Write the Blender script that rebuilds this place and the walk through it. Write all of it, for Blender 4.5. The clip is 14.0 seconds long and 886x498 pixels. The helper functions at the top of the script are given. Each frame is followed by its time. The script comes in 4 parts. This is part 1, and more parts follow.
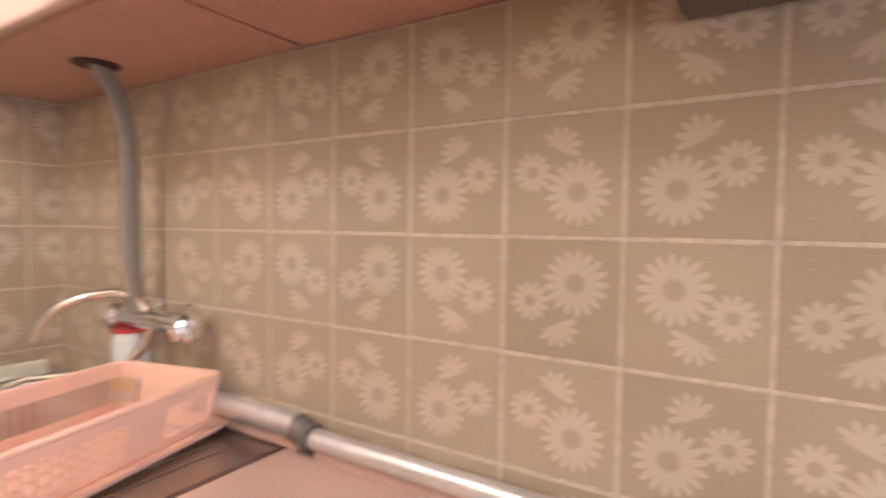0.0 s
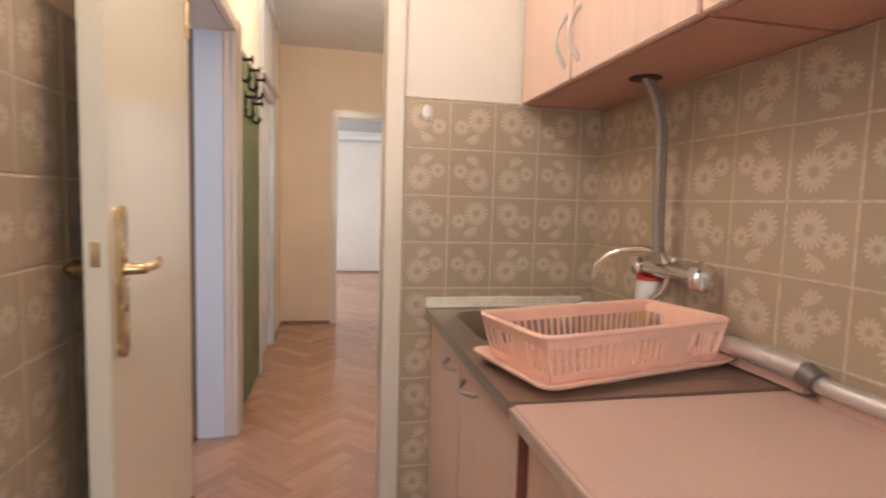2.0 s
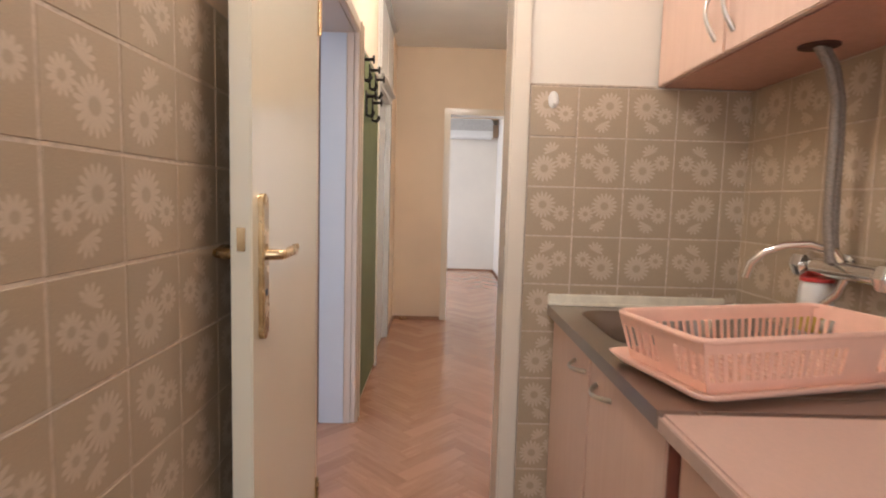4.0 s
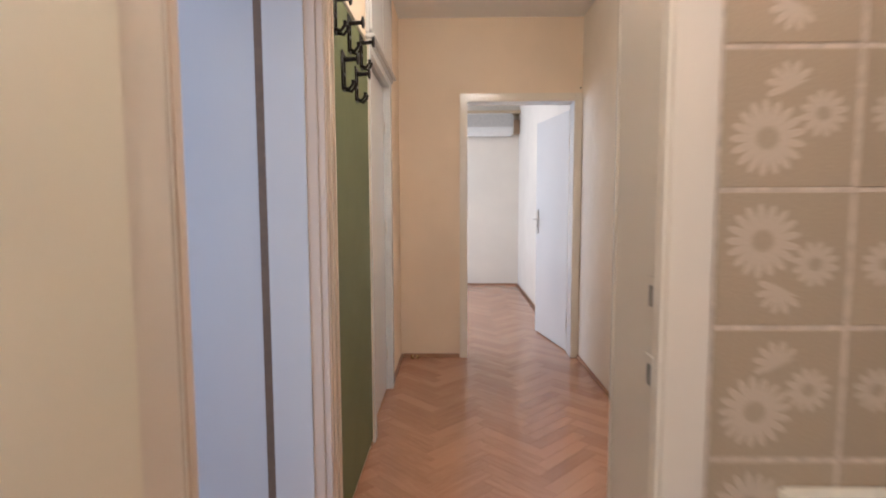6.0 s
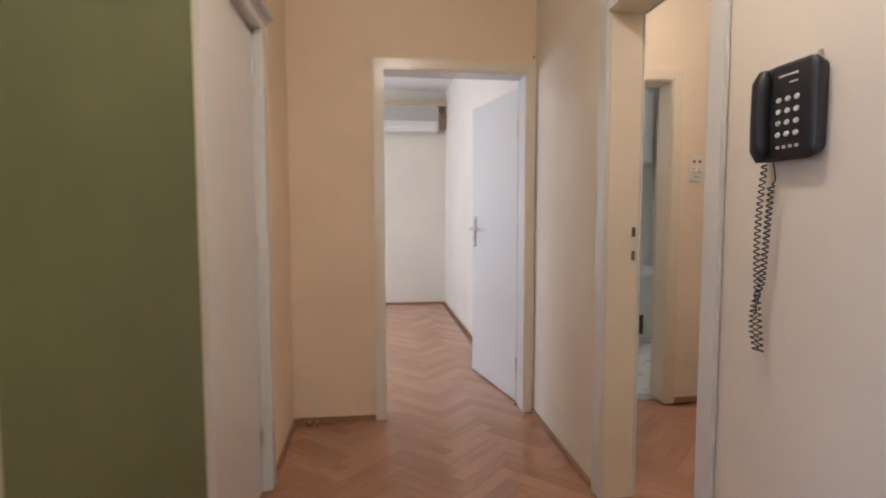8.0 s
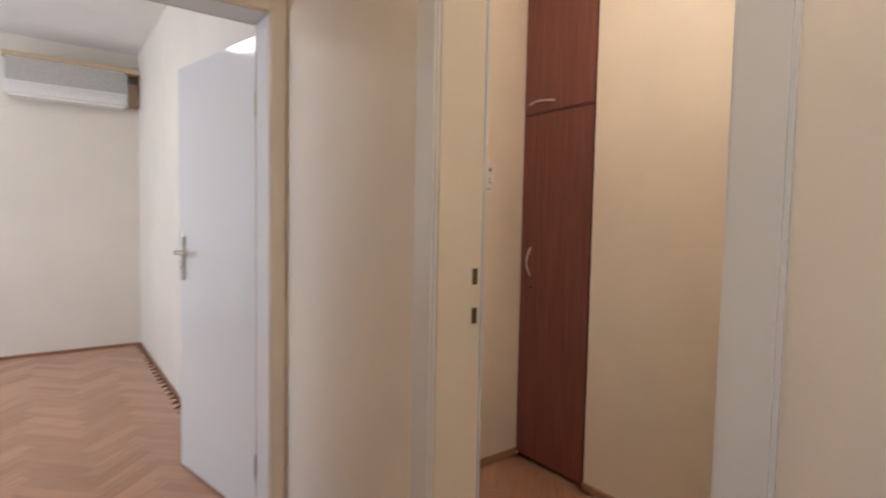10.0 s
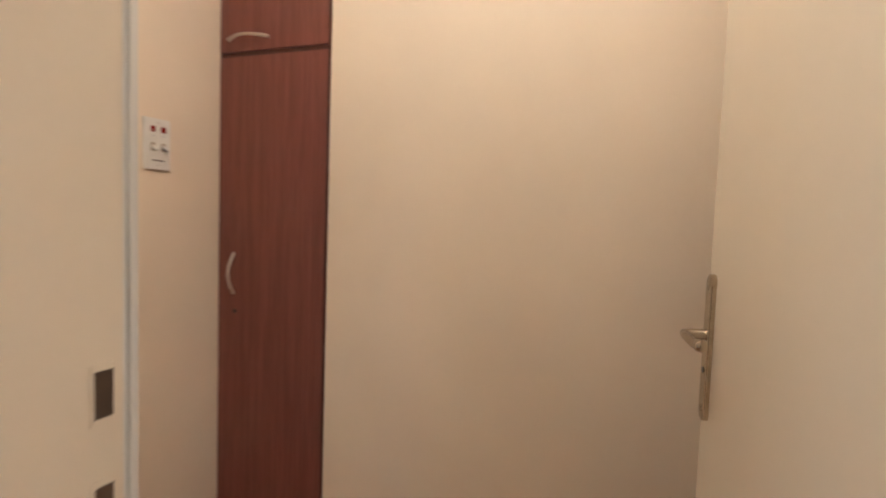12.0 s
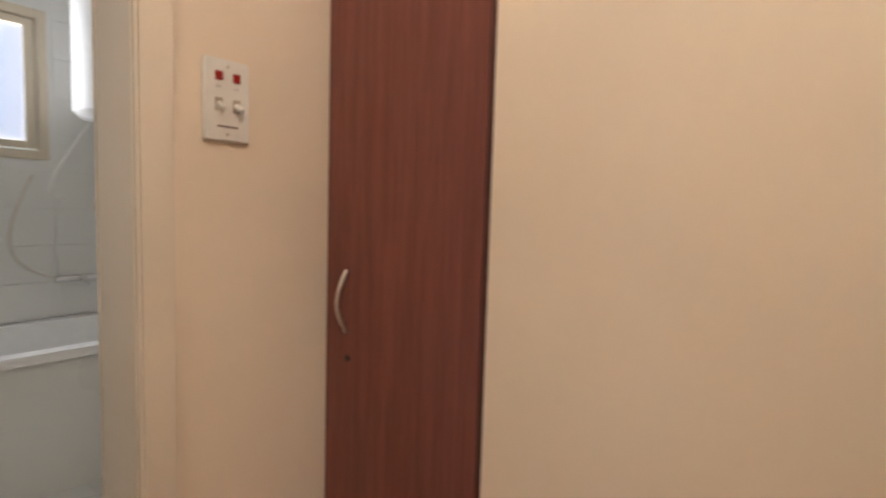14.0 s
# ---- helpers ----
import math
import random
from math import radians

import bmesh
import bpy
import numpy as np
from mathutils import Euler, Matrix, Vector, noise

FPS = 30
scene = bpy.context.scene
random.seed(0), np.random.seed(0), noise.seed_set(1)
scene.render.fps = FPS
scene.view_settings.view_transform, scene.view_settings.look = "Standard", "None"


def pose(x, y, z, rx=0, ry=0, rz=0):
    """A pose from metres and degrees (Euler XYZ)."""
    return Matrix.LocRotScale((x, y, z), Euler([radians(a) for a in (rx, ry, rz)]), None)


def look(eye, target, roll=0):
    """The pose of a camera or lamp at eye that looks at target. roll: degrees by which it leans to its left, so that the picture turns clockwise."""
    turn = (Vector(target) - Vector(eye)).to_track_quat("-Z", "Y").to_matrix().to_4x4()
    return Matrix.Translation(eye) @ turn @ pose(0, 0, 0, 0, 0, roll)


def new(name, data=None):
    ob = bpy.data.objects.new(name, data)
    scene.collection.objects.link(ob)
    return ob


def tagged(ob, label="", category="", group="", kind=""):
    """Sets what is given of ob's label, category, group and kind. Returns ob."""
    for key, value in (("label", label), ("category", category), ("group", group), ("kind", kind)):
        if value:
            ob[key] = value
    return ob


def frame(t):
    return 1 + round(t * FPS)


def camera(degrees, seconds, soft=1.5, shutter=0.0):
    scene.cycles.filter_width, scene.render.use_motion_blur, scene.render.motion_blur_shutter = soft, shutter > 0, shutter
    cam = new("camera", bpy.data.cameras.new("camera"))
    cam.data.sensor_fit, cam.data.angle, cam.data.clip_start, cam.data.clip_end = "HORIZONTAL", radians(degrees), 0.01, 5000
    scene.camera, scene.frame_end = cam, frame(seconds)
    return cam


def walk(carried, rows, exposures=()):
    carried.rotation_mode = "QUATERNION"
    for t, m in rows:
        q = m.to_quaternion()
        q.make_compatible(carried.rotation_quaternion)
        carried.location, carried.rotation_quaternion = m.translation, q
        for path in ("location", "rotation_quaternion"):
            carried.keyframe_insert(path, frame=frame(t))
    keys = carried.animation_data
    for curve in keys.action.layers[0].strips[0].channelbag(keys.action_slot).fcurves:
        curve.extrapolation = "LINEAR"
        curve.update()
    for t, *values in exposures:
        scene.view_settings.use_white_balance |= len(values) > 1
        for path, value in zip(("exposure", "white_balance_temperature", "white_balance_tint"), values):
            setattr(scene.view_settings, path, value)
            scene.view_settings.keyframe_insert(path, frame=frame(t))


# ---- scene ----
cam = camera(80.2, 14.0, soft=1.9, shutter=0.6)
PATH = [
    (0, (-0.642, -1.557, 1.278), (1.056, -0.503, 1.194), 0.8),
    (0.5, (-0.723, -1.564, 1.268), (0.652, -0.113, 1.184), 1.1),
    (0.8, (-0.749, -1.608, 1.245), (0.354, 0.058, 1.183), 1.3),
    (1, (-0.792, -1.629, 1.247), (0.169, 0.123, 1.163), 1.4),
    (1.5, (-0.856, -1.655, 1.242), (-0.206, 0.233, 1.122), 1.6),
    (2, (-0.912, -1.709, 1.241), (-0.5, 0.24, 1.069), 1.7),
    (2.2, (-0.92, -1.73, 1.226), (-0.591, 0.235, 1.058), 1.4),
    (2.5, (-0.948, -1.783, 1.225), (-0.695, 0.191, 1.028), 2.3),
    (3, (-0.967, -1.816, 1.206), (-0.832, 0.169, 1.002), 2.4),
    (5.3, (-0.941, -1.004, 1.242), (-0.982, 0.99, 1.09), 0.5),
    (5.5, (-0.948, -0.873, 1.246), (-0.992, 1.121, 1.093), 0.0),
    (6, (-0.975, -0.594, 1.252), (-1.017, 1.399, 1.083), -0.2),
    (6.5, (-0.982, -0.282, 1.255), (-1.04, 1.71, 1.091), -0.5),
    (7, (-0.966, 0.043, 1.257), (-0.997, 2.036, 1.092), -0.2),
    (7.2, (-0.973, 0.143, 1.245), (-0.957, 2.137, 1.088), -0.2),
    (9.3, (-0.796, 1.266, 1.271), (0.015, 3.091, 1.158), 0.7),
    (9.5, (-0.781, 1.385, 1.284), (0.143, 3.155, 1.174), 0.7),
    (10, (-0.706, 1.627, 1.3), (0.494, 3.223, 1.187), 1.1),
    (10.2, (-0.648, 1.675, 1.293), (0.6, 3.234, 1.191), 1.1),
    (10.5, (-0.576, 1.76, 1.308), (0.777, 3.229, 1.194), 1.0),
    (11, (-0.413, 1.958, 1.309), (1.121, 3.236, 1.193), 1.8),
    (11.5, (-0.289, 2.088, 1.316), (1.431, 3.1, 1.191), 1.6),
    (11.6, (-0.256, 2.109, 1.309), (1.494, 3.071, 1.192), 1.8),
    (12, (-0.156, 2.217, 1.316), (1.713, 2.917, 1.191), 2.0),
    (12.5, (-0.023, 2.344, 1.302), (1.891, 2.914, 1.187), 1.6),
    (13, (0.14, 2.43, 1.34), (2.005, 3.134, 1.187), 3.1),
    (13.5, (0.312, 2.542, 1.307), (2.098, 3.434, 1.176), 2.1),
    (14, (0.503, 2.666, 1.312), (2.097, 3.864, 1.154), 1.7),
]
EXPOSURES = [(0, 0.74, 5500, 14), (1, 0.50, 5650, 14), (1.5, 0.28, 5750, 14), (3, 0.15, 5800, 14), (5.5, 0.10, 5500, 14), (6.5, 0.04, 5550, 14), (7.2, -0.05, 5600, 14), (9.3, -0.25, 5850, 13), (10.2, -0.19, 5750, 13), (11.5, 0.04, 5800, 13), (13.5, 0.10, 5700, 13), (14, 0.11, 5850, 14)]
walk(cam, [(t, look(eye, target, roll)) for t, eye, target, roll in PATH], EXPOSURES)

# ---- world and light ----
world = bpy.data.worlds.new("world")
scene.world = world
world.use_nodes = True
wn = world.node_tree
sky = wn.nodes.new("ShaderNodeTexSky")
sky.sky_type = "NISHITA"
sky.sun_disc = False
sky.sun_elevation, sky.sun_rotation = radians(38), radians(200)
wn.nodes["Background"].inputs["Strength"].default_value = 0.12
wn.links.new(sky.outputs[0], wn.nodes["Background"].inputs["Color"])


def window_light(name, m, w, h, watts, colour):
    """Sky light in a window's opening; it shines along the pose's -z."""
    data = bpy.data.lights.new(name, "AREA")
    data.shape, data.size, data.size_y, data.energy, data.color = "RECTANGLE", w, h, watts, colour
    ob = new(name, data)
    ob.matrix_world = m
    return ob


DAY = (0.54, 0.70, 1.0)
# kitchen: added fill light from the south, no window known there
window_light("kitchen_fill_light", pose(-0.95, -3.02, 1.65, 90, 0, 0), 0.8, 1.2, 13, (0.97, 0.96, 0.92))
window_light("west_room_window_light", pose(-4.55, -0.5, 1.55, 90, 0, -90), 1.6, 1.3, 54, DAY)
window_light("living_room_window_light", pose(-3.95, 5.8, 1.6, 90, 0, -90), 2.2, 1.4, 84, (0.80, 0.88, 1.0))
window_light("bathroom_window_light", pose(1.235, 6.165, 1.89, 90, 0, 180), 0.34, 0.58, 17, (1.0, 0.97, 0.92))

# ---- materials ----


class Nodes:
    """Short calls for one node material."""

    def __init__(self, name):
        self.mat = bpy.data.materials.new(name)
        self.mat.use_nodes = True
        self.t = self.mat.node_tree
        self.b = self.t.nodes["Principled BSDF"]

    def put(self, sock, v):
        if isinstance(v, bpy.types.NodeSocket):
            self.t.links.new(v, sock)
        else:
            sock.default_value = v

    def node(self, kind, **values):
        n = self.t.nodes.new(kind)
        for k, v in values.items():
            self.put(n.inputs[k.replace("_", " ")], v)
        return n

    def math(self, op, a, b=0.0, c=0.0):
        n = self.t.nodes.new("ShaderNodeMath")
        n.operation = op
        for s, v in zip(n.inputs, (a, b, c)):
            self.put(s, v)
        return n.outputs[0]

    def mix(self, f, a, b):
        n = self.t.nodes.new("ShaderNodeMix")
        n.data_type = "RGBA"
        self.put(n.inputs[0], f)
        self.put(n.inputs[6], a)
        self.put(n.inputs[7], b)
        return n.outputs[2]

    def coords(self, kind="Object", scale=(1, 1, 1)):
        tc = self.t.nodes.new("ShaderNodeTexCoord")
        m = self.t.nodes.new("ShaderNodeMapping")
        m.inputs["Scale"].default_value = scale
        self.t.links.new(tc.outputs[kind], m.inputs[0])
        return m.outputs[0]

    def noise(self, scale, detail=3.0, rough=0.55, at=None, kind="Object", stretch=(1, 1, 1)):
        n = self.t.nodes.new("ShaderNodeTexNoise")
        n.inputs["Scale"].default_value, n.inputs["Detail"].default_value, n.inputs["Roughness"].default_value = scale, detail, rough
        self.t.links.new(at or self.coords(kind, stretch), n.inputs[0])
        return n.outputs[0]

    def ramp(self, v, lo, hi):
        n = self.t.nodes.new("ShaderNodeMapRange")
        self.put(n.inputs[0], v)
        n.interpolation_type = "SMOOTHSTEP"
        n.inputs[1].default_value, n.inputs[2].default_value = lo, hi
        return n.outputs[0]

    def bump(self, height, strength, distance=0.002):
        n = self.t.nodes.new("ShaderNodeBump")
        n.inputs["Strength"].default_value, n.inputs["Distance"].default_value = strength, distance
        self.put(n.inputs["Height"], height)
        self.t.links.new(n.outputs[0], self.b.inputs["Normal"])

    def finish(self, colour, rough=0.5, metal=0.0, spec=0.5):
        self.put(self.b.inputs["Base Color"], colour)
        self.put(self.b.inputs["Roughness"], rough)
        self.b.inputs["Metallic"].default_value = metal
        self.b.inputs["Specular IOR Level"].default_value = spec
        return self.mat


def rgb(r, g, b):
    return (r, g, b, 1.0)


def shade(c, k):
    return (c[0] * k, c[1] * k, c[2] * k, 1.0)


def paint(name, c, rough=0.55, grain=0.05, big=0.12, bump=0.12, scale=60, even=False):
    """Painted plaster or wood: broad soft blotches, fine roller grain."""
    n = Nodes(name)
    soft = n.ramp(n.noise(1.6, 3), 0.15, 0.85)
    fine = n.noise(scale, 4)
    col = n.mix(soft, shade(c, 1 + big / 2), shade(c, 1 - big / 2))
    col = n.mix(n.math("MULTIPLY", fine, grain * 2), col, shade(c, 0.82))
    n.bump(fine, bump)
    return n.finish(col, rough if even else n.math("ADD", n.math("MULTIPLY", soft, 0.12), rough - 0.06))


def plain(name, c, rough=0.4, metal=0.0, vary=0.08, scale=30, bump=0.0, stretch=(1, 1, 1)):
    n = Nodes(name)
    v = n.noise(scale, 4, stretch=stretch)
    col = n.mix(n.ramp(v, 0.3, 0.7), shade(c, 1 - vary), shade(c, 1 + vary))
    if bump:
        n.bump(v, bump, 0.001)
    return n.finish(col, n.math("ADD", n.math("MULTIPLY", v, 0.16), rough - 0.08), metal)


def glow(name, c, strength):
    n = Nodes(name)
    n.b.inputs["Emission Color"].default_value = rgb(*c)
    n.b.inputs["Emission Strength"].default_value = strength
    return n.finish(rgb(0.9, 0.88, 0.84), 0.3)


def wood_grain(name, c, dark, rough=0.35, scale=9.0, stretch=(6, 6, 0.35), random_tone=0.0, bump=0.15):
    n = Nodes(name)
    at = n.coords("UV" if random_tone else "Object", stretch)
    if random_tone:
        info = n.t.nodes.new("ShaderNodeObjectInfo")
        isl = n.t.nodes.new("ShaderNodeNewGeometry")
        r = n.math("FRACT", n.math("ADD", info.outputs["Random"], isl.outputs["Random Per Island"]))
        comb = n.t.nodes.new("ShaderNodeVectorMath")
        comb.operation = "ADD"
        n.t.links.new(at, comb.inputs[0])
        off = n.t.nodes.new("ShaderNodeCombineXYZ")
        n.t.links.new(n.math("MULTIPLY", r, 40.0), off.inputs[0])
        n.t.links.new(n.math("MULTIPLY", r, 17.0), off.inputs[1])
        n.t.links.new(off.outputs[0], comb.inputs[1])
        at = comb.outputs[0]
    g = n.noise(scale, 6, 0.65, at)
    fine = n.noise(scale * 6, 3, 0.6, at)
    f = n.ramp(n.math("ADD", n.math("MULTIPLY", g, 0.75), n.math("MULTIPLY", fine, 0.25)), 0.34, 0.66)
    col = n.mix(f, dark, c)
    if random_tone:
        col = n.mix(n.math("MULTIPLY", r, random_tone), col, shade(dark, 0.8))
        col = n.mix(n.math("MULTIPLY", n.math("GREATER_THAN", r, 0.8), 0.35), col, shade(c, 1.35))
    n.bump(g, bump, 0.001)
    return n.finish(col, n.math("ADD", n.math("MULTIPLY", fine, 0.2), rough - 0.1))


def daisy_tile(name, base, petal):
    """Glazed tile with one large and two small daisies in its UV square."""
    n = Nodes(name)
    uv = n.t.nodes.new("ShaderNodeUVMap")
    sep = n.t.nodes.new("ShaderNodeSeparateXYZ")
    n.t.links.new(uv.outputs[0], sep.inputs[0])
    wob = n.noise(5.0, 2, 0.5, uv.outputs[0])
    total, eyes = None, None
    for cx, cy, r, k, ph, fan in ((0.365, 0.362, 0.275, 17, 0.0, None), (0.755, 0.535, 0.170, 12, 0.4, None), (0.51, 0.735, 0.175, 11, 0.9, 118)):
        dx, dy = n.math("SUBTRACT", sep.outputs[0], cx), n.math("SUBTRACT", sep.outputs[1], cy)
        d = n.math("SQRT", n.math("ADD", n.math("MULTIPLY", dx, dx), n.math("MULTIPLY", dy, dy)))
        ang = n.math("ARCTAN2", dy, dx)
        lobe = n.math("ABSOLUTE", n.math("SINE", n.math("MULTIPLY_ADD", ang, k / 2, ph)))
        deep = 0.46 if fan is None else 0.60
        edge = n.math("MULTIPLY_ADD", n.math("POWER", lobe, 0.7), deep * r, (0.92 - deep) * r)
        edge = n.math("MULTIPLY_ADD", wob, 0.16 * r, edge)
        inside = n.ramp(n.math("SUBTRACT", edge, d), -0.012, 0.014)
        if fan is None:
            eye = n.math("SUBTRACT", 1.0, n.ramp(d, 0.22 * r, 0.38 * r))
            eyes = eye if eyes is None else n.math("MAXIMUM", eyes, eye)
        else:                                # a daisy seen from the side: a fan of petals
            turn = n.math("MULTIPLY", d, n.math("COSINE", n.math("SUBTRACT", ang, radians(fan))))
            inside = n.math("MULTIPLY", inside, n.ramp(turn, -0.04, -0.01))
        total = inside if total is None else n.math("MAXIMUM", total, inside)
    speck = n.noise(60, 4, 0.7, uv.outputs[0])
    info = n.t.nodes.new("ShaderNodeObjectInfo")
    tone = n.math("MULTIPLY_ADD", info.outputs["Random"], 0.10, 0.95)
    ground = n.mix(n.ramp(speck, 0.35, 0.7), shade(base, 0.92), shade(base, 1.08))
    petals = n.mix(n.ramp(speck, 0.3, 0.7), shade(petal, 0.90), shade(petal, 1.05))
    f = n.math("MULTIPLY", total, n.math("SUBTRACT", 1.0, n.math("MULTIPLY", eyes, 0.95)))
    col = n.mix(f, ground, petals)
    hsv = n.t.nodes.new("ShaderNodeHueSaturation")
    n.t.links.new(col, hsv.inputs["Color"])
    n.t.links.new(tone, hsv.inputs["Value"])
    n.bump(n.noise(6, 3, 0.5, uv.outputs[0]), 0.15, 0.002)
    return n.finish(hsv.outputs[0], n.math("MULTIPLY_ADD", speck, 0.12, 0.24))


HALL_EAST = paint("pale hall paint", (0.77, 0.69, 0.57), 0.5)
CREAM = paint("cream wall paint", (0.77, 0.66, 0.52), 0.62)
PEACH = paint("peach hall paint", (0.78, 0.62, 0.445), 0.62)
IVORY = paint("aged ivory gloss paint", (0.74, 0.60, 0.46), 0.25, 0.04, 0.06, 0.0, 30, True)
WHITE_WALL = paint("off-white wall paint", (0.74, 0.68, 0.58), 0.6)
CEILING = paint("white ceiling paint", (0.85, 0.83, 0.79), 0.7)
GLOSS = paint("gloss white door paint", (0.70, 0.69, 0.66), 0.15, 0.03, 0.03, 0.0, 25, True)
LEAF_WHITE = paint("mirror gloss white door paint", (0.70, 0.69, 0.66), 0.09, 0.03, 0.03, 0.0, 25, True)
CASING = paint("ivory gloss paint", (0.75, 0.67, 0.55), 0.22, 0.04, 0.04, 0.0, 30, True)
LEAF_CREAM = paint("cream gloss door paint", (0.82, 0.76, 0.59), 0.11, 0.04, 0.03, 0.0, 18, True)
LEAF_GLOSSY = paint("cream high-gloss door paint", (0.80, 0.72, 0.57), 0.07, 0.04, 0.03, 0.0, 18, True)
TILE = daisy_tile("beige daisy tile", (0.43, 0.335, 0.225), (0.58, 0.475, 0.355))
GROUT = plain("pale grout", (0.58, 0.48, 0.37), 0.8, vary=0.15, scale=80, bump=0.2)
LAMINATE = wood_grain("pink beech laminate", rgb(0.76, 0.54, 0.43), rgb(0.71, 0.49, 0.38), 0.38, 8, bump=0.03)
# darker copy of LAMINATE: shade painted into undersides, carcasses and plinths
LAMINATE_SHADED = wood_grain("pink laminate darkened as shade", rgb(0.60, 0.33, 0.25), rgb(0.54, 0.29, 0.21), 0.45, 8, bump=0.03)
WORKTOP = plain("rose laminate worktop", (0.60, 0.41, 0.33), 0.35, vary=0.03, scale=120)
SALMON = plain("salmon plastic", (0.90, 0.57, 0.43), 0.38, vary=0.03)
STEEL = plain("brushed stainless steel", (0.46, 0.41, 0.36), 0.30, 1.0, 0.02, 160, 0.0, (1, 12, 1))
CHROME = plain("polished chrome", (0.75, 0.74, 0.72), 0.10, 1.0, 0.03)
SATIN = plain("satin nickel", (0.62, 0.58, 0.52), 0.30, 1.0, 0.05)
NICKEL = plain("aged nickel silver", (0.53, 0.45, 0.35), 0.20, 1.0, 0.12)
BRASS = plain("worn brass", (0.60, 0.44, 0.24), 0.26, 1.0, 0.15)
ALU = plain("aluminium trim", (0.80, 0.79, 0.77), 0.34, 0.75, 0.06)
DARK = plain("dark plastic", (0.02, 0.018, 0.017), 0.35)
IRON = plain("black iron", (0.025, 0.02, 0.018), 0.45, 0.6)
WHITE_PLASTIC = plain("white plastic", (0.78, 0.76, 0.71), 0.35, vary=0.03)
BLACK = plain("black phone plastic", (0.014, 0.014, 0.016), 0.42)
GREY_BUTTON = plain("pale grey button", (0.55, 0.55, 0.56), 0.5)
RED = plain("red lamp lens", (0.30, 0.02, 0.015), 0.25)
HOSE = plain("braided grey hose", (0.27, 0.225, 0.185), 0.45, 0.2, 0.2, 200, 0.3)
MAHOGANY = wood_grain("red mahogany veneer", rgb(0.20, 0.064, 0.046), rgb(0.14, 0.040, 0.028), 0.36, 7, (9, 9, 0.4))
MAHOGANY_EDGE = plain("dark mahogany edge", (0.06, 0.014, 0.009), 0.4)
PARQUET = wood_grain("oak parquet", rgb(0.48, 0.255, 0.15), rgb(0.375, 0.19, 0.108), 0.16, 5, (7, 0.7, 1), 0.75, 0.04)
SUBFLOOR = plain("parquet joint", (0.30, 0.16, 0.095), 0.7)
SKIRT = wood_grain("varnished skirting", rgb(0.42, 0.23, 0.13), rgb(0.30, 0.15, 0.08), 0.4, 7, (1, 1, 6))
FELT = paint("olive green board", (0.135, 0.145, 0.055), 0.75, 0.25, 0.3, 0.4, 90)
BATH_TILE = paint("white bathroom tile", (0.74, 0.74, 0.70), 0.3, 0.02, 0.03, 0.0, 20)
BATH_FLOOR = paint("grey marbled floor tile", (0.62, 0.61, 0.57), 0.3, 0.08, 0.25, 0.02, 14)
ENAMEL = plain("white enamel", (0.80, 0.80, 0.78), 0.15, vary=0.02)
WOOD_WINDOW = paint("cream window paint", (0.66, 0.58, 0.44), 0.35, 0.05, 0.15)
PANE = glow("bright frosted pane", (0.50, 0.64, 0.92), 0.55)
LAMP = glow("lit opal glass", (1.0, 0.85, 0.66), 86.0)
LAMP_LIVING = glow("lit living room lamp glass", (1.0, 0.90, 0.72), 30.0)
# glow of the kitchen globe, an added lamp that stays out of view
LAMP_KITCHEN = glow("unseen kitchen lamp glass", (1.0, 0.88, 0.73), 48.0)
LAMP_SMALL = glow("lit vestibule lamp glass", (1.0, 0.86, 0.69), 55.0)
LABEL_Y = plain("yellow label", (0.75, 0.58, 0.10), 0.4)

# ---- mesh helpers ----


def box(bm, x0, x1, y0, y1, z0, z1, bevel=0.0, seg=1):
    v = [bm.verts.new(p) for p in ((x0, y0, z0), (x1, y0, z0), (x1, y1, z0), (x0, y1, z0), (x0, y0, z1), (x1, y0, z1), (x1, y1, z1), (x0, y1, z1))]
    f = [bm.faces.new([v[i] for i in q]) for q in ((3, 2, 1, 0), (4, 5, 6, 7), (0, 1, 5, 4), (1, 2, 6, 5), (2, 3, 7, 6), (3, 0, 4, 7))]
    if bevel:
        edges = list({e for q in f for e in q.edges})
        bmesh.ops.bevel(bm, geom=edges, offset=bevel, segments=seg, affect="EDGES", clamp_overlap=True)


def tube(bm, points, r, sides=10, closed=False):
    """A round bar along points; r is one radius or one for each point."""
    pts = [Vector(p) for p in points]
    radii = r if isinstance(r, (list, tuple)) else [r] * len(pts)
    rings, side = [], None
    for i, p in enumerate(pts):
        a = pts[i - 1] if (i or closed) else p
        b = pts[(i + 1) % len(pts)] if (i + 1 < len(pts) or closed) else p
        d = (b - a).normalized()
        if side is None:
            side = d.orthogonal().normalized()
        side = (side - d * side.dot(d)).normalized()
        up = d.cross(side)
        rings.append([bm.verts.new(p + (side * math.cos(q) + up * math.sin(q)) * radii[i]) for q in (2 * math.pi * k / sides for k in range(sides))])
    n = len(rings)
    for i in range(n if closed else n - 1):
        a, b = rings[i], rings[(i + 1) % n]
        for k in range(sides):
            bm.faces.new((a[k], a[(k + 1) % sides], b[(k + 1) % sides], b[k]))
    if not closed:
        bm.faces.new(list(reversed(rings[0])))
        bm.faces.new(rings[-1])


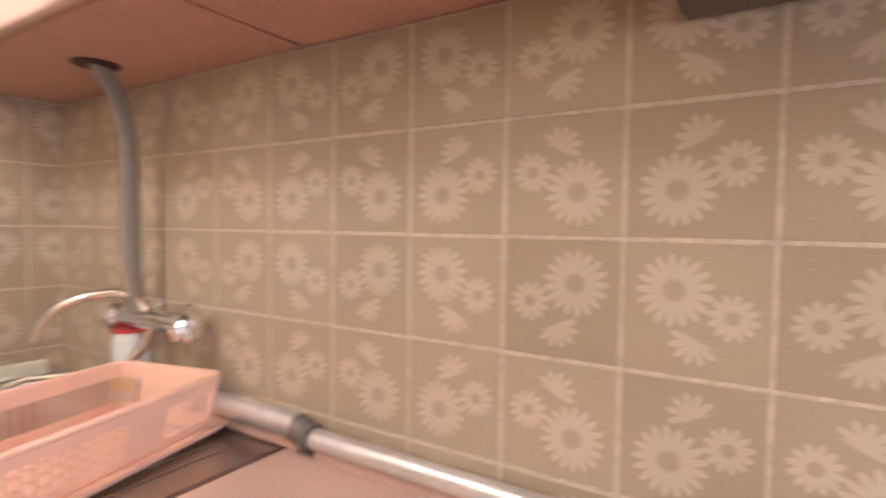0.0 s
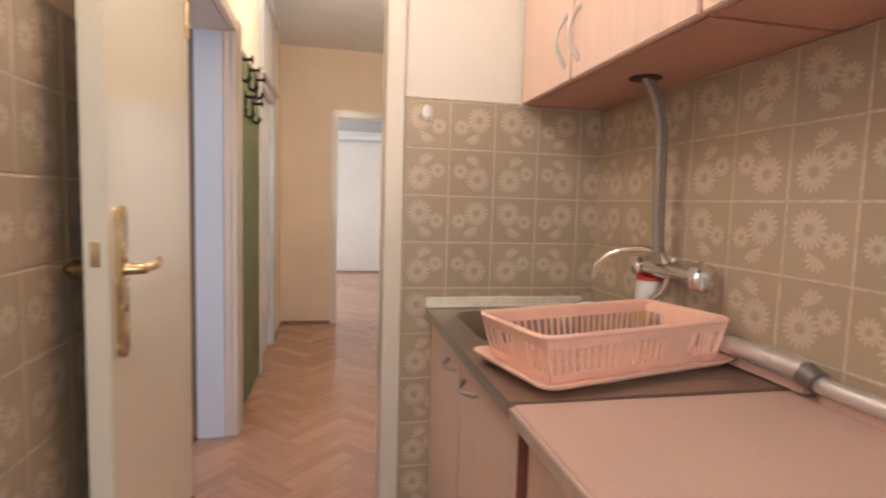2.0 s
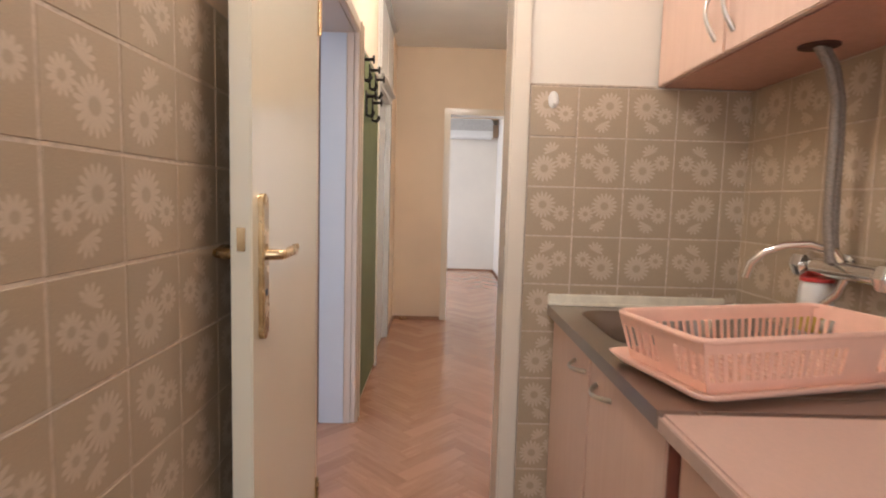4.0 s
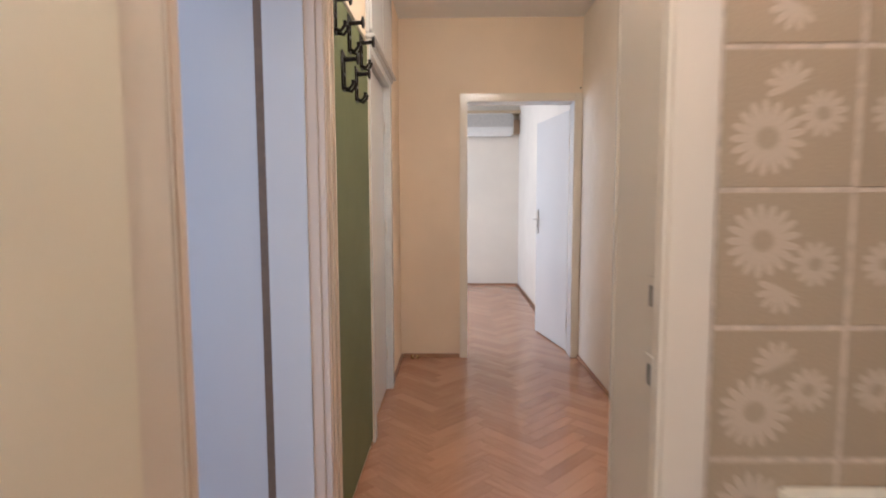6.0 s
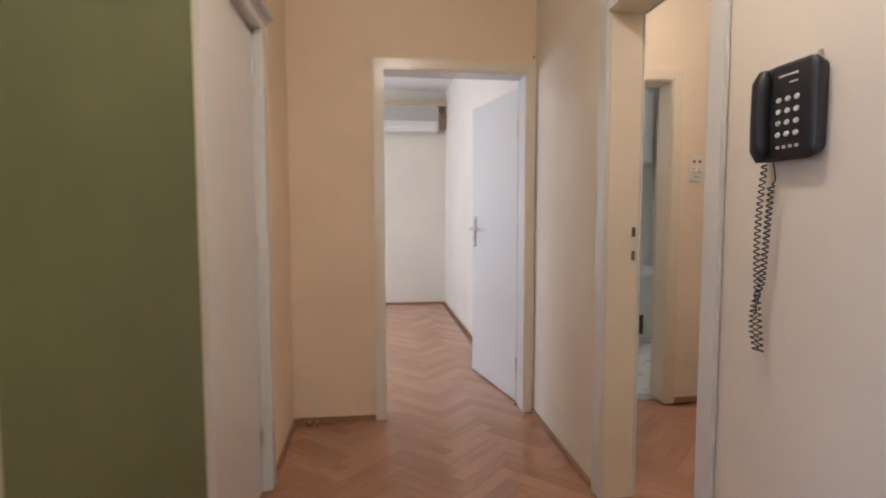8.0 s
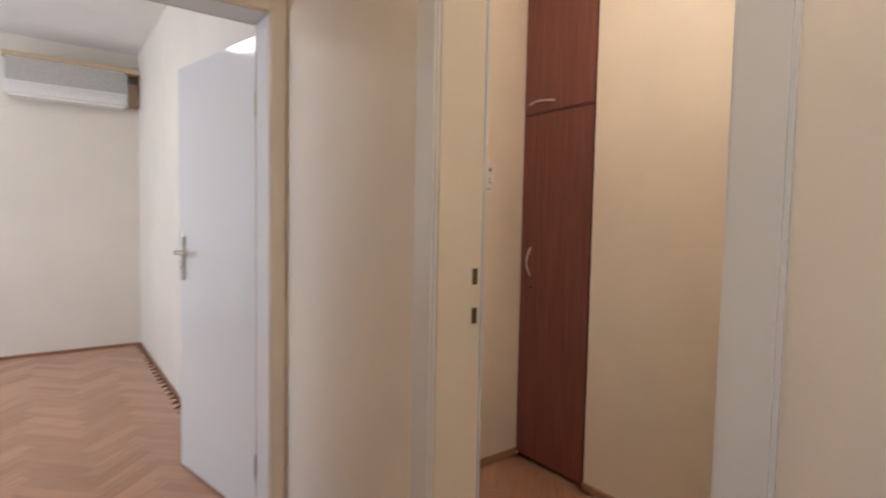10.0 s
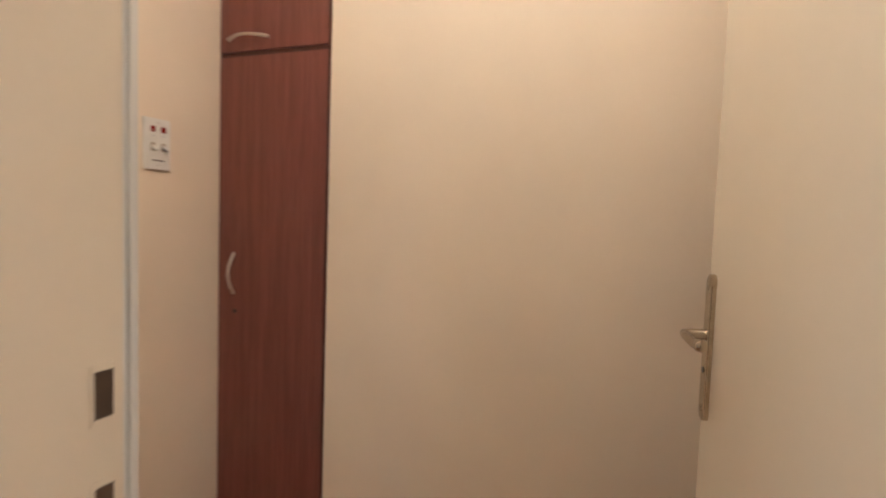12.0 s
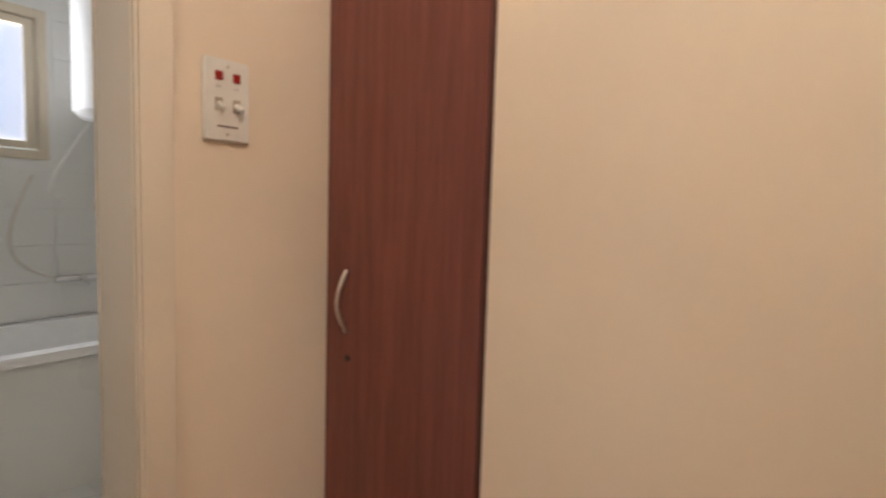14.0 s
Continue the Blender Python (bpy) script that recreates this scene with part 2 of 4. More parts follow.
def lathe(bm, profile, sides=24, m=None):
    """A turned shape about z from (radius, height) pairs."""
    m = m or Matrix()
    rings = [[bm.verts.new(m @ Vector((r * math.cos(2 * math.pi * k / sides), r * math.sin(2 * math.pi * k / sides), z))) for k in range(sides)] for r, z in profile]
    for a, b in zip(rings, rings[1:]):
        for k in range(sides):
            bm.faces.new((a[k], a[(k + 1) % sides], b[(k + 1) % sides], b[k]))
    bm.faces.new(list(reversed(rings[0])))
    bm.faces.new(rings[-1])


def arc(p, q, rise, count=9):
    """Points of a bow from p to q that swells by the vector rise."""
    p, q, rise = Vector(p), Vector(q), Vector(rise)
    return [p.lerp(q, k / (count - 1)) + rise * math.sin(math.pi * k / (count - 1)) for k in range(count)]


def mesh_of(name, bm, mat, smooth=False):
    me = bpy.data.meshes.new(name)
    bm.normal_update()
    bm.to_mesh(me)
    bm.free()
    me.materials.append(mat)
    if smooth:
        me.polygons.foreach_set("use_smooth", [True] * len(me.polygons))
        me.set_sharp_from_angle(angle=radians(40))
    return me


def part(name, bm, mat, parent=None, label="", smooth=True):
    ob = new(name, mesh_of(name, bm, mat, smooth))
    if parent is not None:
        ob.parent = parent
    return tagged(ob, label) if label else ob


def boxpart(name, dims, mat, parent=None, bevel=0.003, label="", seg=2):
    bm = bmesh.new()
    box(bm, *dims, bevel, seg)
    return part(name, bm, mat, parent, label)


def tubepart(name, pts, r, mat, parent=None, sides=10, label="", closed=False):
    bm = bmesh.new()
    tube(bm, pts, r, sides, closed)
    return part(name, bm, mat, parent, label)


def thing(name, label, category, m=None, group=""):
    ob = new(name)
    ob.matrix_world = m or Matrix()
    return tagged(ob, label, category, group)


def structure(name, bm, mat, label=""):
    return tagged(part(name, bm, mat, None, smooth=False), label, kind="structure")


def wall(name, axis, a0, a1, u0, u1, z1, mat, openings=(), label=""):
    """A wall from a0 to a1 across axis, u0 to u1 along it; openings: (from, to, bottom, top)."""
    bm = bmesh.new()

    def piece(p, q, zb, zt):
        if axis == "x":
            box(bm, a0, a1, p, q, zb, zt)
        else:
            box(bm, p, q, a0, a1, zb, zt)

    at = u0
    for p, q, zb, zt in sorted(openings):
        piece(at, p, 0, z1)
        if zb > 0:
            piece(p, q, 0, zb)
        piece(p, q, zt, z1)
        at = q
    piece(at, u1, 0, z1)
    return structure(name, bm, mat, label)

# ---- large structure ----
H = 2.70
XW, XK, XH = -1.41, 0.0, 0.035          # west wall, kitchen east wall, hall east wall
YF, YR = 3.645, 7.58                    # hall end wall, living room end wall
wall("wall_kitchen_east", "x", XK, 0.17, -3.05, 0.15, H, WHITE_WALL, label="white kitchen wall behind the worktop")
wall("wall_kitchen_end", "y", 0.0, 0.15, XW, XK, H, WHITE_WALL, [(-1.39, -0.735, 0, 2.06)], "white kitchen wall with a doorway")
# unseen wall; its window opening is added to go with the fill light
wall("wall_kitchen_south", "y", -3.2, -3.05, XW - 0.17, 0.17, H, WHITE_WALL, [(-1.37, -0.53, 1.05, 2.25)], "unseen white kitchen wall with an added window opening")
wall("wall_west", "x", XW - 0.17, XW, -3.05, YF + 0.15, H, PEACH, [(0.19, 1.114, 0, 2.06), (2.13, 2.90, 0, 2.02)], "cream painted hall wall with two doorways")
wall("wall_hall_east", "x", XH, 0.17, 0.15, YF + 0.15, H, HALL_EAST, [(1.955, 2.643, 0, 2.06)], "cream painted hall wall with a doorway")
wall("wall_hall_end", "y", YF, YF + 0.15, XW, XH, H, PEACH, [(-0.88, -0.015, 0, 2.07)], "cream painted end wall with a doorway")
wall("wall_vestibule_south", "y", 1.70, 1.85, 0.17, 1.53, H, CREAM, label="cream painted vestibule wall")
wall("wall_vestibule_east", "x", 1.355, 1.53, 1.85, 3.205, H, CREAM, label="plain cream painted vestibule wall")
wall("wall_vestibule_north", "y", 3.667, 3.817, 0.17, 1.9, H, CREAM, [(0.21, 0.93, 0, 2.06)], "cream painted wall with the bathroom doorway")
wall("wall_closet_back", "x", 1.80, 1.9, 3.0, 3.817, H, CREAM, label="plain wall behind the built-in closet")
wall("wall_living_east", "x", 0.018, 0.13, YF + 0.15, YR, 2.82, WHITE_WALL, label="white living room wall")
wall("wall_living_north", "y", YR, YR + 0.15, -4.0, 0.13, 2.82, WHITE_WALL, label="white living room end wall")
wall("wall_living_west", "x", -4.15, -4.0, YF, YR + 0.15, 2.82, WHITE_WALL, [(4.7, 6.9, 0.9, 2.3)], "white living room wall with a wide window")
wall("wall_living_south", "y", YF, YF + 0.15, -4.0, XW, 2.82, WHITE_WALL, label="white living room wall")
wall("wall_west_room_north", "y", 2.0, 2.13, -4.6, XW - 0.17, H, WHITE_WALL, label="white wall of the side room")
wall("wall_west_room_south", "y", -1.65, -1.5, -4.6, XW - 0.17, H, WHITE_WALL, label="white wall of the side room")
wall("wall_west_room_west", "x", -4.75, -4.6, -1.65, 2.13, H, WHITE_WALL, [(-1.3, 0.3, 0.9, 2.2)], "white wall of the side room with a window")
wall("wall_pantry_west", "x", -2.35, -2.2, 2.13, YF, H, WHITE_WALL, label="plain closing wall of the west closet")
wall("wall_bathroom_north", "y", 6.10, 6.25, 0.02, 2.3, H, BATH_TILE, [(0.96, 1.51, 1.50, 2.28)], "white tiled bathroom wall with a small window")
wall("wall_bathroom_east", "x", 2.15, 2.3, 3.817, 6.1, H, BATH_TILE, label="white tiled bathroom wall")
wall("wall_bathroom_west", "x", 0.131, 0.19, 3.817, 6.1, H, BATH_TILE, label="white tiled bathroom wall")
wall("wall_bathroom_south", "y", 3.70, 3.817, 1.9, 2.3, H, BATH_TILE, label="white tiled bathroom wall")

bm = bmesh.new()
box(bm, -1.75, 1.55, -3.2, YF + 0.15, H, H + 0.15)
box(bm, 0.132, 2.3, YF + 0.15, 6.25, H, H + 0.15)
box(bm, -4.75, -1.75, -1.65, 2.13, H, H + 0.15)
box(bm, -2.35, -1.75, 2.13, YF, H, H + 0.15)
box(bm, 1.55, 2.3, 2.9, YF + 0.15, H, H + 0.15)
structure("ceiling", bm, CEILING, "white painted ceiling")
bm = bmesh.new()
box(bm, -4.15, 0.13, YF, YR + 0.15, 2.82, 2.95)
structure("ceiling_living", bm, CEILING, "white painted living room ceiling")
bm = bmesh.new()
box(bm, -4.8, 2.4, -3.3, 7.9, -0.2, -0.012)
floor = structure("floor", bm, SUBFLOOR, "herringbone oak parquet floor")
bm = bmesh.new()
box(bm, XW, XK, -3.05, 0.0, -0.012, 0.0)
structure("floor_kitchen", bm, plain("grey-brown kitchen vinyl", (0.30, 0.22, 0.16), 0.4, vary=0.2, scale=12), "brown vinyl kitchen floor")
bm = bmesh.new()
box(bm, -4.6, XW - 0.17, -1.5, 2.0, -0.012, 0.0)
structure("floor_west_room", bm, PARQUET, "parquet floor of the side room")
bm = bmesh.new()
box(bm, 0.19, 2.15, 3.76, 6.1, -0.012, -0.004)
bath_floor = structure("floor_bathroom", bm, plain("grey tile joint", (0.35, 0.34, 0.32), 0.7), "pale grey marbled tile bathroom floor")

# ---- door frames, doors, skirting ----


def door_frame(name, label, axis, a0, a1, u0, u1, zt, mat, cw0=0.05, cw1=0.05, low=True, high=True, proud=0.018, clip=(-99, 99), lining=None):
    """Lining and casings of a doorway in a wall between a0 and a1; cw0 and cw1: casing widths at u0 and u1."""
    ob = thing(name, label, "door frame")

    def bar(part_name, a, b, p, q, zb, zz, bevel):
        dims = (a, b, p, q, zb, zz) if axis == "x" else (p, q, a, b, zb, zz)
        boxpart(part_name, dims, mat if part_name == "casing" else lining or mat, ob, bevel)

    t = 0.012
    bar("jamb", a0, a1, u0, u0 + t, 0, zt, 0.002)
    bar("jamb", a0, a1, u1 - t, u1, 0, zt, 0.002)
    bar("head", a0, a1, u0 + t, u1 - t, zt - t, zt, 0.002)
    for on, f0, f1 in ((low, a0 - proud, a0), (high, a1, a1 + proud)):
        if not on:
            continue
        p, q = max(u0 - cw0, clip[0]), min(u1 + cw1, clip[1])
        bar("casing", f0, f1, p, u0 + t, 0, zt + 0.05, 0.006)
        bar("casing", f0, f1, u1 - t, q, 0, zt + 0.05, 0.006)
        bar("casing", f0, f1, u0 + t, u1 - t, zt - t, zt + 0.05, 0.006)
    return ob


def lever_handle(parent, x, z, side, toward, metal, plate_h=0.25, t=0.04, reach=0.045):
    """Long plate with a lever. side: +1 on the face at y=0, -1 on the face at y=-t; toward: -1 points to the hinge."""
    y = 0.0 if side > 0 else -t
    bm = bmesh.new()
    box(bm, x - 0.019, x + 0.019, min(y, y + side * 0.012), max(y, y + side * 0.012), z - plate_h * 0.6, z + plate_h * 0.4, 0.003, 2)
    for zz in (z + plate_h * 0.4, z - plate_h * 0.6):
        lathe(bm, [(0.019, 0), (0.019, 0.010), (0.015, 0.012)], 16, Matrix.Translation((x, y, zz)) @ pose(0, 0, 0, -90 * side))
    plate = part("handle_plate", bm, metal, parent, "worn metal handle plate")
    o = y + side * reach
    tubepart("lever", [(x, y + side * 0.006, z), (x, y + side * reach * 0.7, z), (x + toward * 0.004, y + side * reach * 0.97, z), (x + toward * 0.02, o, z), (x + toward * 0.05, o + side * 0.004, z + 0.004),
                       (x + toward * 0.09, o, z - 0.002), (x + toward * 0.115, o - side * 0.004, z + 0.004), (x + toward * 0.128, o - side * 0.002, z + 0.006)],
             [0.012, 0.011, 0.010, 0.009, 0.010, 0.009, 0.008, 0.006], metal, plate, 12)
    if reach > 0.05:
        bm = bmesh.new()
        lathe(bm, [(0.004, 0), (0.011, 0.003), (0.0135, 0.010), (0.011, 0.017), (0.007, 0.020), (0.010, 0.024), (0.006, 0.028)], 16, Matrix.Translation((x + toward * 0.142, o - side * 0.002, z + 0.004)) @ pose(0, 0, 0, 0, -90 * toward))
        part("lever_ball", bm, metal, plate)
    tubepart("keyhole", [(x, y + side * 0.0118, z - 0.075), (x, y + side * 0.0132, z - 0.075)], 0.007, DARK, plate, 10)


def door_leaf(name, label, m, w, mat, metal=BRASS, h=2.02, handle_z=1.05, t=0.04, inset=0.055, groups="", plate_h=0.25, reach=0.045):
    """A flush leaf: hinge at the origin, width along x, faces at y=0 and y=-t."""
    ob = thing(name, label, "door", m, groups)
    boxpart("leaf", (0, w, -t, 0, 0.008, h), mat, ob, 0.003)
    for side in (1, -1):
        lever_handle(ob, w - inset, handle_z, side, -1, metal, plate_h, t, reach)
    boxpart("lock_plate", (w - 0.001, w + 0.002, -t * 0.7, -t * 0.3, handle_z + 0.01, handle_z + 0.055), metal, ob, 0.001)
    for z in (0.25, 1.75):
        tubepart("hinge", [(-0.006, 0.004, z - 0.05), (-0.006, 0.004, z + 0.05)], 0.007, metal, ob, 10)
    return ob


door_frame("kitchen_door_frame", "ivory painted wooden frame of the kitchen doorway", "y", 0.0, 0.15, -1.39, -0.735, 2.06, CASING, 0.06, 0.045, clip=(-1.408, 99))
door_leaf("kitchen_door", "cream glossy flush kitchen door standing open along the tiled wall", pose(-1.337, -0.012, 0, 0, 0, -87.0), 0.665, LEAF_CREAM, BRASS, handle_z=1.10)
door_frame("side_room_door_frame", "gloss white wooden frame of the side room doorway", "x", XW - 0.17, XW, 0.19, 1.114, 2.06, IVORY, 0.02, 0.085, low=False, proud=0.03)
boxpart("lining", (-1.578, -1.447, 1.0975, 1.1015, 0.0, 2.045), GLOSS, bpy.data.objects["side_room_door_frame"], 0.001, "gloss white jamb lining")
# brown strip that fills the gap beside the hinge
boxpart("rebate", (-1.613, -1.582, 1.118, 1.16, 0.0, 2.05), plain("brown rebate strip", (0.20, 0.13, 0.08), 0.6), bpy.data.objects["side_room_door_frame"], 0.003, "brown strip in the hinge gap")
for y0, y1 in ((1.116, 1.128), (1.184, 1.1985)):
    boxpart("bead", (XW + 0.0305, XW + 0.038, y0, y1, 0.0, 2.11), IVORY, bpy.data.objects["side_room_door_frame"], 0.003)
door_leaf("side_room_door", "gloss white flush door standing wide open into the side room", pose(-1.612, 1.135, 0, 0, 0, 180), 0.82, GLOSS, BRASS)
door_frame("closet_door_frame", "white wooden frame with a moulded head round the closet door", "x", XW - 0.17, XW, 2.13, 2.90, 2.02, GLOSS, 0.06, 0.075, low=False, proud=0.02)
closet_door = thing("closet_door", "white painted closet door, closed nearly flush in its frame", "door", pose(-1.432, 2.883, 0, 0, 0, -90))
boxpart("leaf", (0, 0.736, -0.04, 0, 0.010, 2.0), GLOSS, closet_door, 0.003)
for z in (0.25, 1.10, 1.75):
    tubepart("hinge", [(-0.002, 0.006, z - 0.04), (-0.002, 0.006, z + 0.04)], 0.006, SATIN, closet_door, 10)
# ivory lining inside white casings puts the reveal's shade into its colour
door_frame("vestibule_door_frame", "white wooden frame of the vestibule doorway, lining darkened to ivory", "x", XH, 0.17, 1.955, 2.643, 2.06, GLOSS, 0.065, 0.07, lining=CASING)
door_leaf("vestibule_door", "cream glossy flush door standing open into the vestibule", pose(0.215, 1.938, 0, 0, 0, 8.5), 0.905, LEAF_GLOSSY, NICKEL, handle_z=1.085, inset=0.038, plate_h=0.275, reach=0.056)
# whiter lining paints in the daylight that falls on the living room jambs
door_frame("living_room_door_frame", "ivory wooden frame of the living room doorway, lining whitened as daylight", "y", YF, YF + 0.15, -0.88, -0.015, 2.07, CASING, 0.05, 0.049, lining=GLOSS)
door_leaf("living_room_door", "gloss white flush door standing open into the living room", pose(-0.026, 3.81, 0, 0, 0, 101.2), 0.765, LEAF_WHITE, SATIN, handle_z=1.11, plate_h=0.20)
door_frame("bathroom_door_frame", "ivory wooden frame of the bathroom doorway", "y", 3.667, 3.817, 0.21, 0.93, 2.06, CASING, 0.039, 0.055, proud=0.02)

for z in (1.158, 1.059):
    ob = thing("strike_plate", "dark metal strike plate let into the door jamb", "strike plate", group="strike plates of the vestibule doorway")
    boxpart("plate", (0.138, 0.160, 2.629, 2.6305, z - 0.026, z + 0.026), CASING, ob, 0.0005)
    boxpart("slot", (0.141, 0.157, 2.628, 2.630, z - 0.020, z + 0.020), plain("dark brown recess", (0.07, 0.045, 0.03), 0.5), ob, 0)
for z in (1.147, 1.055):
    ob = thing("strike_plate", "brass strike plate let into the kitchen door jamb", "strike plate", group="strike plates of the kitchen doorway")
    boxpart("plate", (-0.7495, -0.747, -0.004, 0.022, z - 0.022, z + 0.022), CASING, ob, 0.0005)
    boxpart("slot", (-0.7505, -0.749, 0.003, 0.009, z - 0.012, z + 0.012), DARK, ob, 0)


def skirting(dims):
    bm = bmesh.new()
    box(bm, *dims, 0.005, 2)
    return tagged(part("baseboard", bm, SKIRT), "narrow varnished wooden skirting strip", kind="structure")


for dims in ((XW, XW + 0.014, 2.98, YF, 0, 0.032), (XW, XW + 0.014, 2.03, 2.07, 0, 0.032), (XW + 0.014, -0.93, YF - 0.014, YF, 0, 0.032),
             (XH - 0.014, XH, 0.17, 1.90, 0, 0.032), (XH - 0.014, XH, 2.715, YF - 0.02, 0, 0.032),
             (0.988, 1.355, 3.653, 3.667, 0, 0.04), (1.341, 1.355, 1.85, 3.2, 0, 0.04),
             (0.006, 0.018, 3.82, YR, 0, 0.022), (-4.0, 0.006, YR - 0.012, YR, 0, 0.022)):
    skirting(dims)

# ---- kitchen ----


def bow_handle(parent, p, q, out):
    """Slim arched pull between two feet."""
    bm = bmesh.new()
    tube(bm, arc(p, q, out, 11), [0.0055, 0.006, 0.0055, 0.005, 0.0048, 0.0048, 0.0048, 0.005, 0.0055, 0.006, 0.0055], 10)
    return part("handle", bm, SATIN, parent, "arched satin metal handle")


def base_cabinet(label, y0, y1, fronts, top=0.858, set_back=0.0):
    """Base unit from y1 (near) to y0 (far). fronts: (y0, y1, z0, z1, handle y0, handle y1, handle z)."""
    ob = thing("base_cabinet", label, "cabinet", group="kitchen base cabinets")
    # carcass and plinth in the shaded laminate, so gaps between fronts read dark
    boxpart("body", (-0.565 + set_back, -0.005, y1 + 0.002, y0 - 0.002, 0.10, top), LAMINATE_SHADED, ob, 0.002)
    boxpart("plinth", (-0.52, -0.02, y1 + 0.004, y0 - 0.004, 0.0, 0.10), LAMINATE_SHADED, ob, 0.002)
    for a, b, z0, z1, h0, h1, hz in fronts:
        door = boxpart("door" if z1 - z0 > 0.3 else "drawer_front", (-0.585 + set_back, -0.567 + set_back, b + 0.004, a - 0.004, z0 + 0.002, z1 - 0.002), LAMINATE, ob, 0.003)
        bow_handle(door, (-0.585 + set_back, h0, hz), (-0.585 + set_back, h1, hz), (-0.028, 0, -0.004))


base_cabinet("pink beech laminate sink cabinet with two doors", -0.012, -0.854, [(-0.012, -0.423, 0.11, 0.85, -0.29, -0.39, 0.805), (-0.425, -0.853, 0.11, 0.85, -0.48, -0.585, 0.805)], 0.74)
# dark red strip between the sink cabinet and the next unit
boxpart("side_panel", (-0.584, -0.006, -0.8575, -0.8525, 0.10, 0.855), plain("dark red cabinet strip", (0.22, 0.07, 0.045), 0.45), bpy.data.objects["base_cabinet"], 0.001, "dark red cabinet side")
base_cabinet("pink beech laminate base cabinet with a drawer over a door", -0.860, -1.46, [(-0.86, -1.458, 0.70, 0.85, -1.10, -1.21, 0.785), (-0.86, -1.458, 0.11, 0.695, -1.10, -1.21, 0.62)], set_back=0.016)
base_cabinet("pink beech laminate base cabinet with a drawer over a door", -1.464, -2.06, [(-1.466, -2.058, 0.70, 0.85, -1.70, -1.81, 0.785), (-1.466, -2.058, 0.11, 0.695, -1.70, -1.81, 0.62)], set_back=0.016)

ob = thing("worktop", "rose laminate worktop with a slim rounded front edge", "worktop")
boxpart("slab", (-0.602, -0.002, -2.10, -0.856, 0.862, 0.893), WORKTOP, ob, 0.005, seg=3)
boxpart("front_edge", (-0.6055, -0.6022, -2.10, -0.856, 0.864, 0.888), plain("greyish edging", (0.50, 0.37, 0.30), 0.35), ob, 0.0012, "slim pinkish edging")


def rounded(x0, x1, y0, y1, r, z, n=5):
    out = []
    for cx, cy, a in ((x1 - r, y1 - r, 0), (x0 + r, y1 - r, 90), (x0 + r, y0 + r, 180), (x1 - r, y0 + r, 270)):
        for k in range(n + 1):
            q = radians(a + 90 * k / n)
            out.append((cx + r * math.cos(q), cy + r * math.sin(q), z))
    return out


sink = thing("kitchen_sink", "stainless steel inset sink with one bowl and a drainer", "sink")
bm = bmesh.new()
rim = [bm.verts.new(p) for p in rounded(-0.535, -0.12, -0.48, -0.09, 0.07, 0.897)]
outer = [bm.verts.new(p) for p in rounded(-0.606, -0.004, -0.854, -0.004, 0.004, 0.897)]
lo = [bm.verts.new((v.co.x, v.co.y, 0.866)) for v in outer]
n = len(rim)
for k in range(n):
    j = (k + 1) % n
    bm.faces.new((outer[k], outer[j], rim[j], rim[k]))
    bm.faces.new((lo[k], lo[j], outer[j], outer[k]))
part("top", bm, STEEL, sink, smooth=False)
bm = bmesh.new()
rings = []
for inset, z in ((0.0, 0.8975), (0.004, 0.893), (0.012, 0.85), (0.02, 0.77), (0.04, 0.752), (0.12, 0.748)):
    rings.append([bm.verts.new(p) for p in rounded(-0.535 + inset, -0.12 - inset, -0.48 + inset, -0.09 - inset, 0.07 - inset * 0.3, z)])
for a, b in zip(rings, rings[1:]):
    for k in range(n):
        j = (k + 1) % n
        bm.faces.new((a[k], a[j], b[j], b[k]))
bm.faces.new(rings[-1])
part("bowl", bm, STEEL, sink, "deep rounded steel bowl")
bm = bmesh.new()
lathe(bm, [(0.038, 0.749), (0.038, 0.752), (0.03, 0.753), (0.026, 0.7505), (0.005, 0.7505)], 24, Matrix.Translation((-0.305, -0.285, 0)))
part("drain", bm, CHROME, sink)
for k in range(7):
    boxpart("drainer_rib", (-0.53, -0.10, -0.55 - 0.04 * k, -0.542 - 0.04 * k, 0.8965, 0.899), STEEL, sink, 0.001)

ob = thing("splash_trim", "pale aluminium trim strip along the tiles behind the sink", "trim")
bm = bmesh.new()
box(bm, -0.608, -0.05, -0.024, -0.0115, 0.898, 0.932, 0.004, 2)
box(bm, -0.608, -0.05, -0.034, -0.0235, 0.898, 0.906, 0.003, 2)
part("strip", bm, plain("cream coated strip", (0.80, 0.74, 0.60), 0.35), ob)
ob = thing("wall_trim", "round aluminium trim where worktop meets the tiled wall, with a joint cover", "trim")
tubepart("tube", [(-0.032, -0.93, 0.930), (-0.032, -2.10, 0.930)], 0.0165, ALU, ob, 16)
tubepart("short_tube", [(-0.036, -0.40, 0.945), (-0.036, -0.905, 0.945)], 0.022, ALU, ob, 16)
boxpart("upstand", (-0.030, -0.0125, -2.10, -0.93, 0.8935, 0.93), WORKTOP, ob, 0.002, "rose laminate upstand")
boxpart("upstand", (-0.034, -0.0125, -0.90, -0.40, 0.8995, 0.94), WORKTOP, ob, 0.002, "rose laminate upstand")
tubepart("joint_cover", [(-0.036, -0.90, 0.943), (-0.034, -0.93, 0.932)], 0.0235, plain("dark joint cover", (0.16, 0.13, 0.11), 0.4), ob, 16, "dark joint cover")


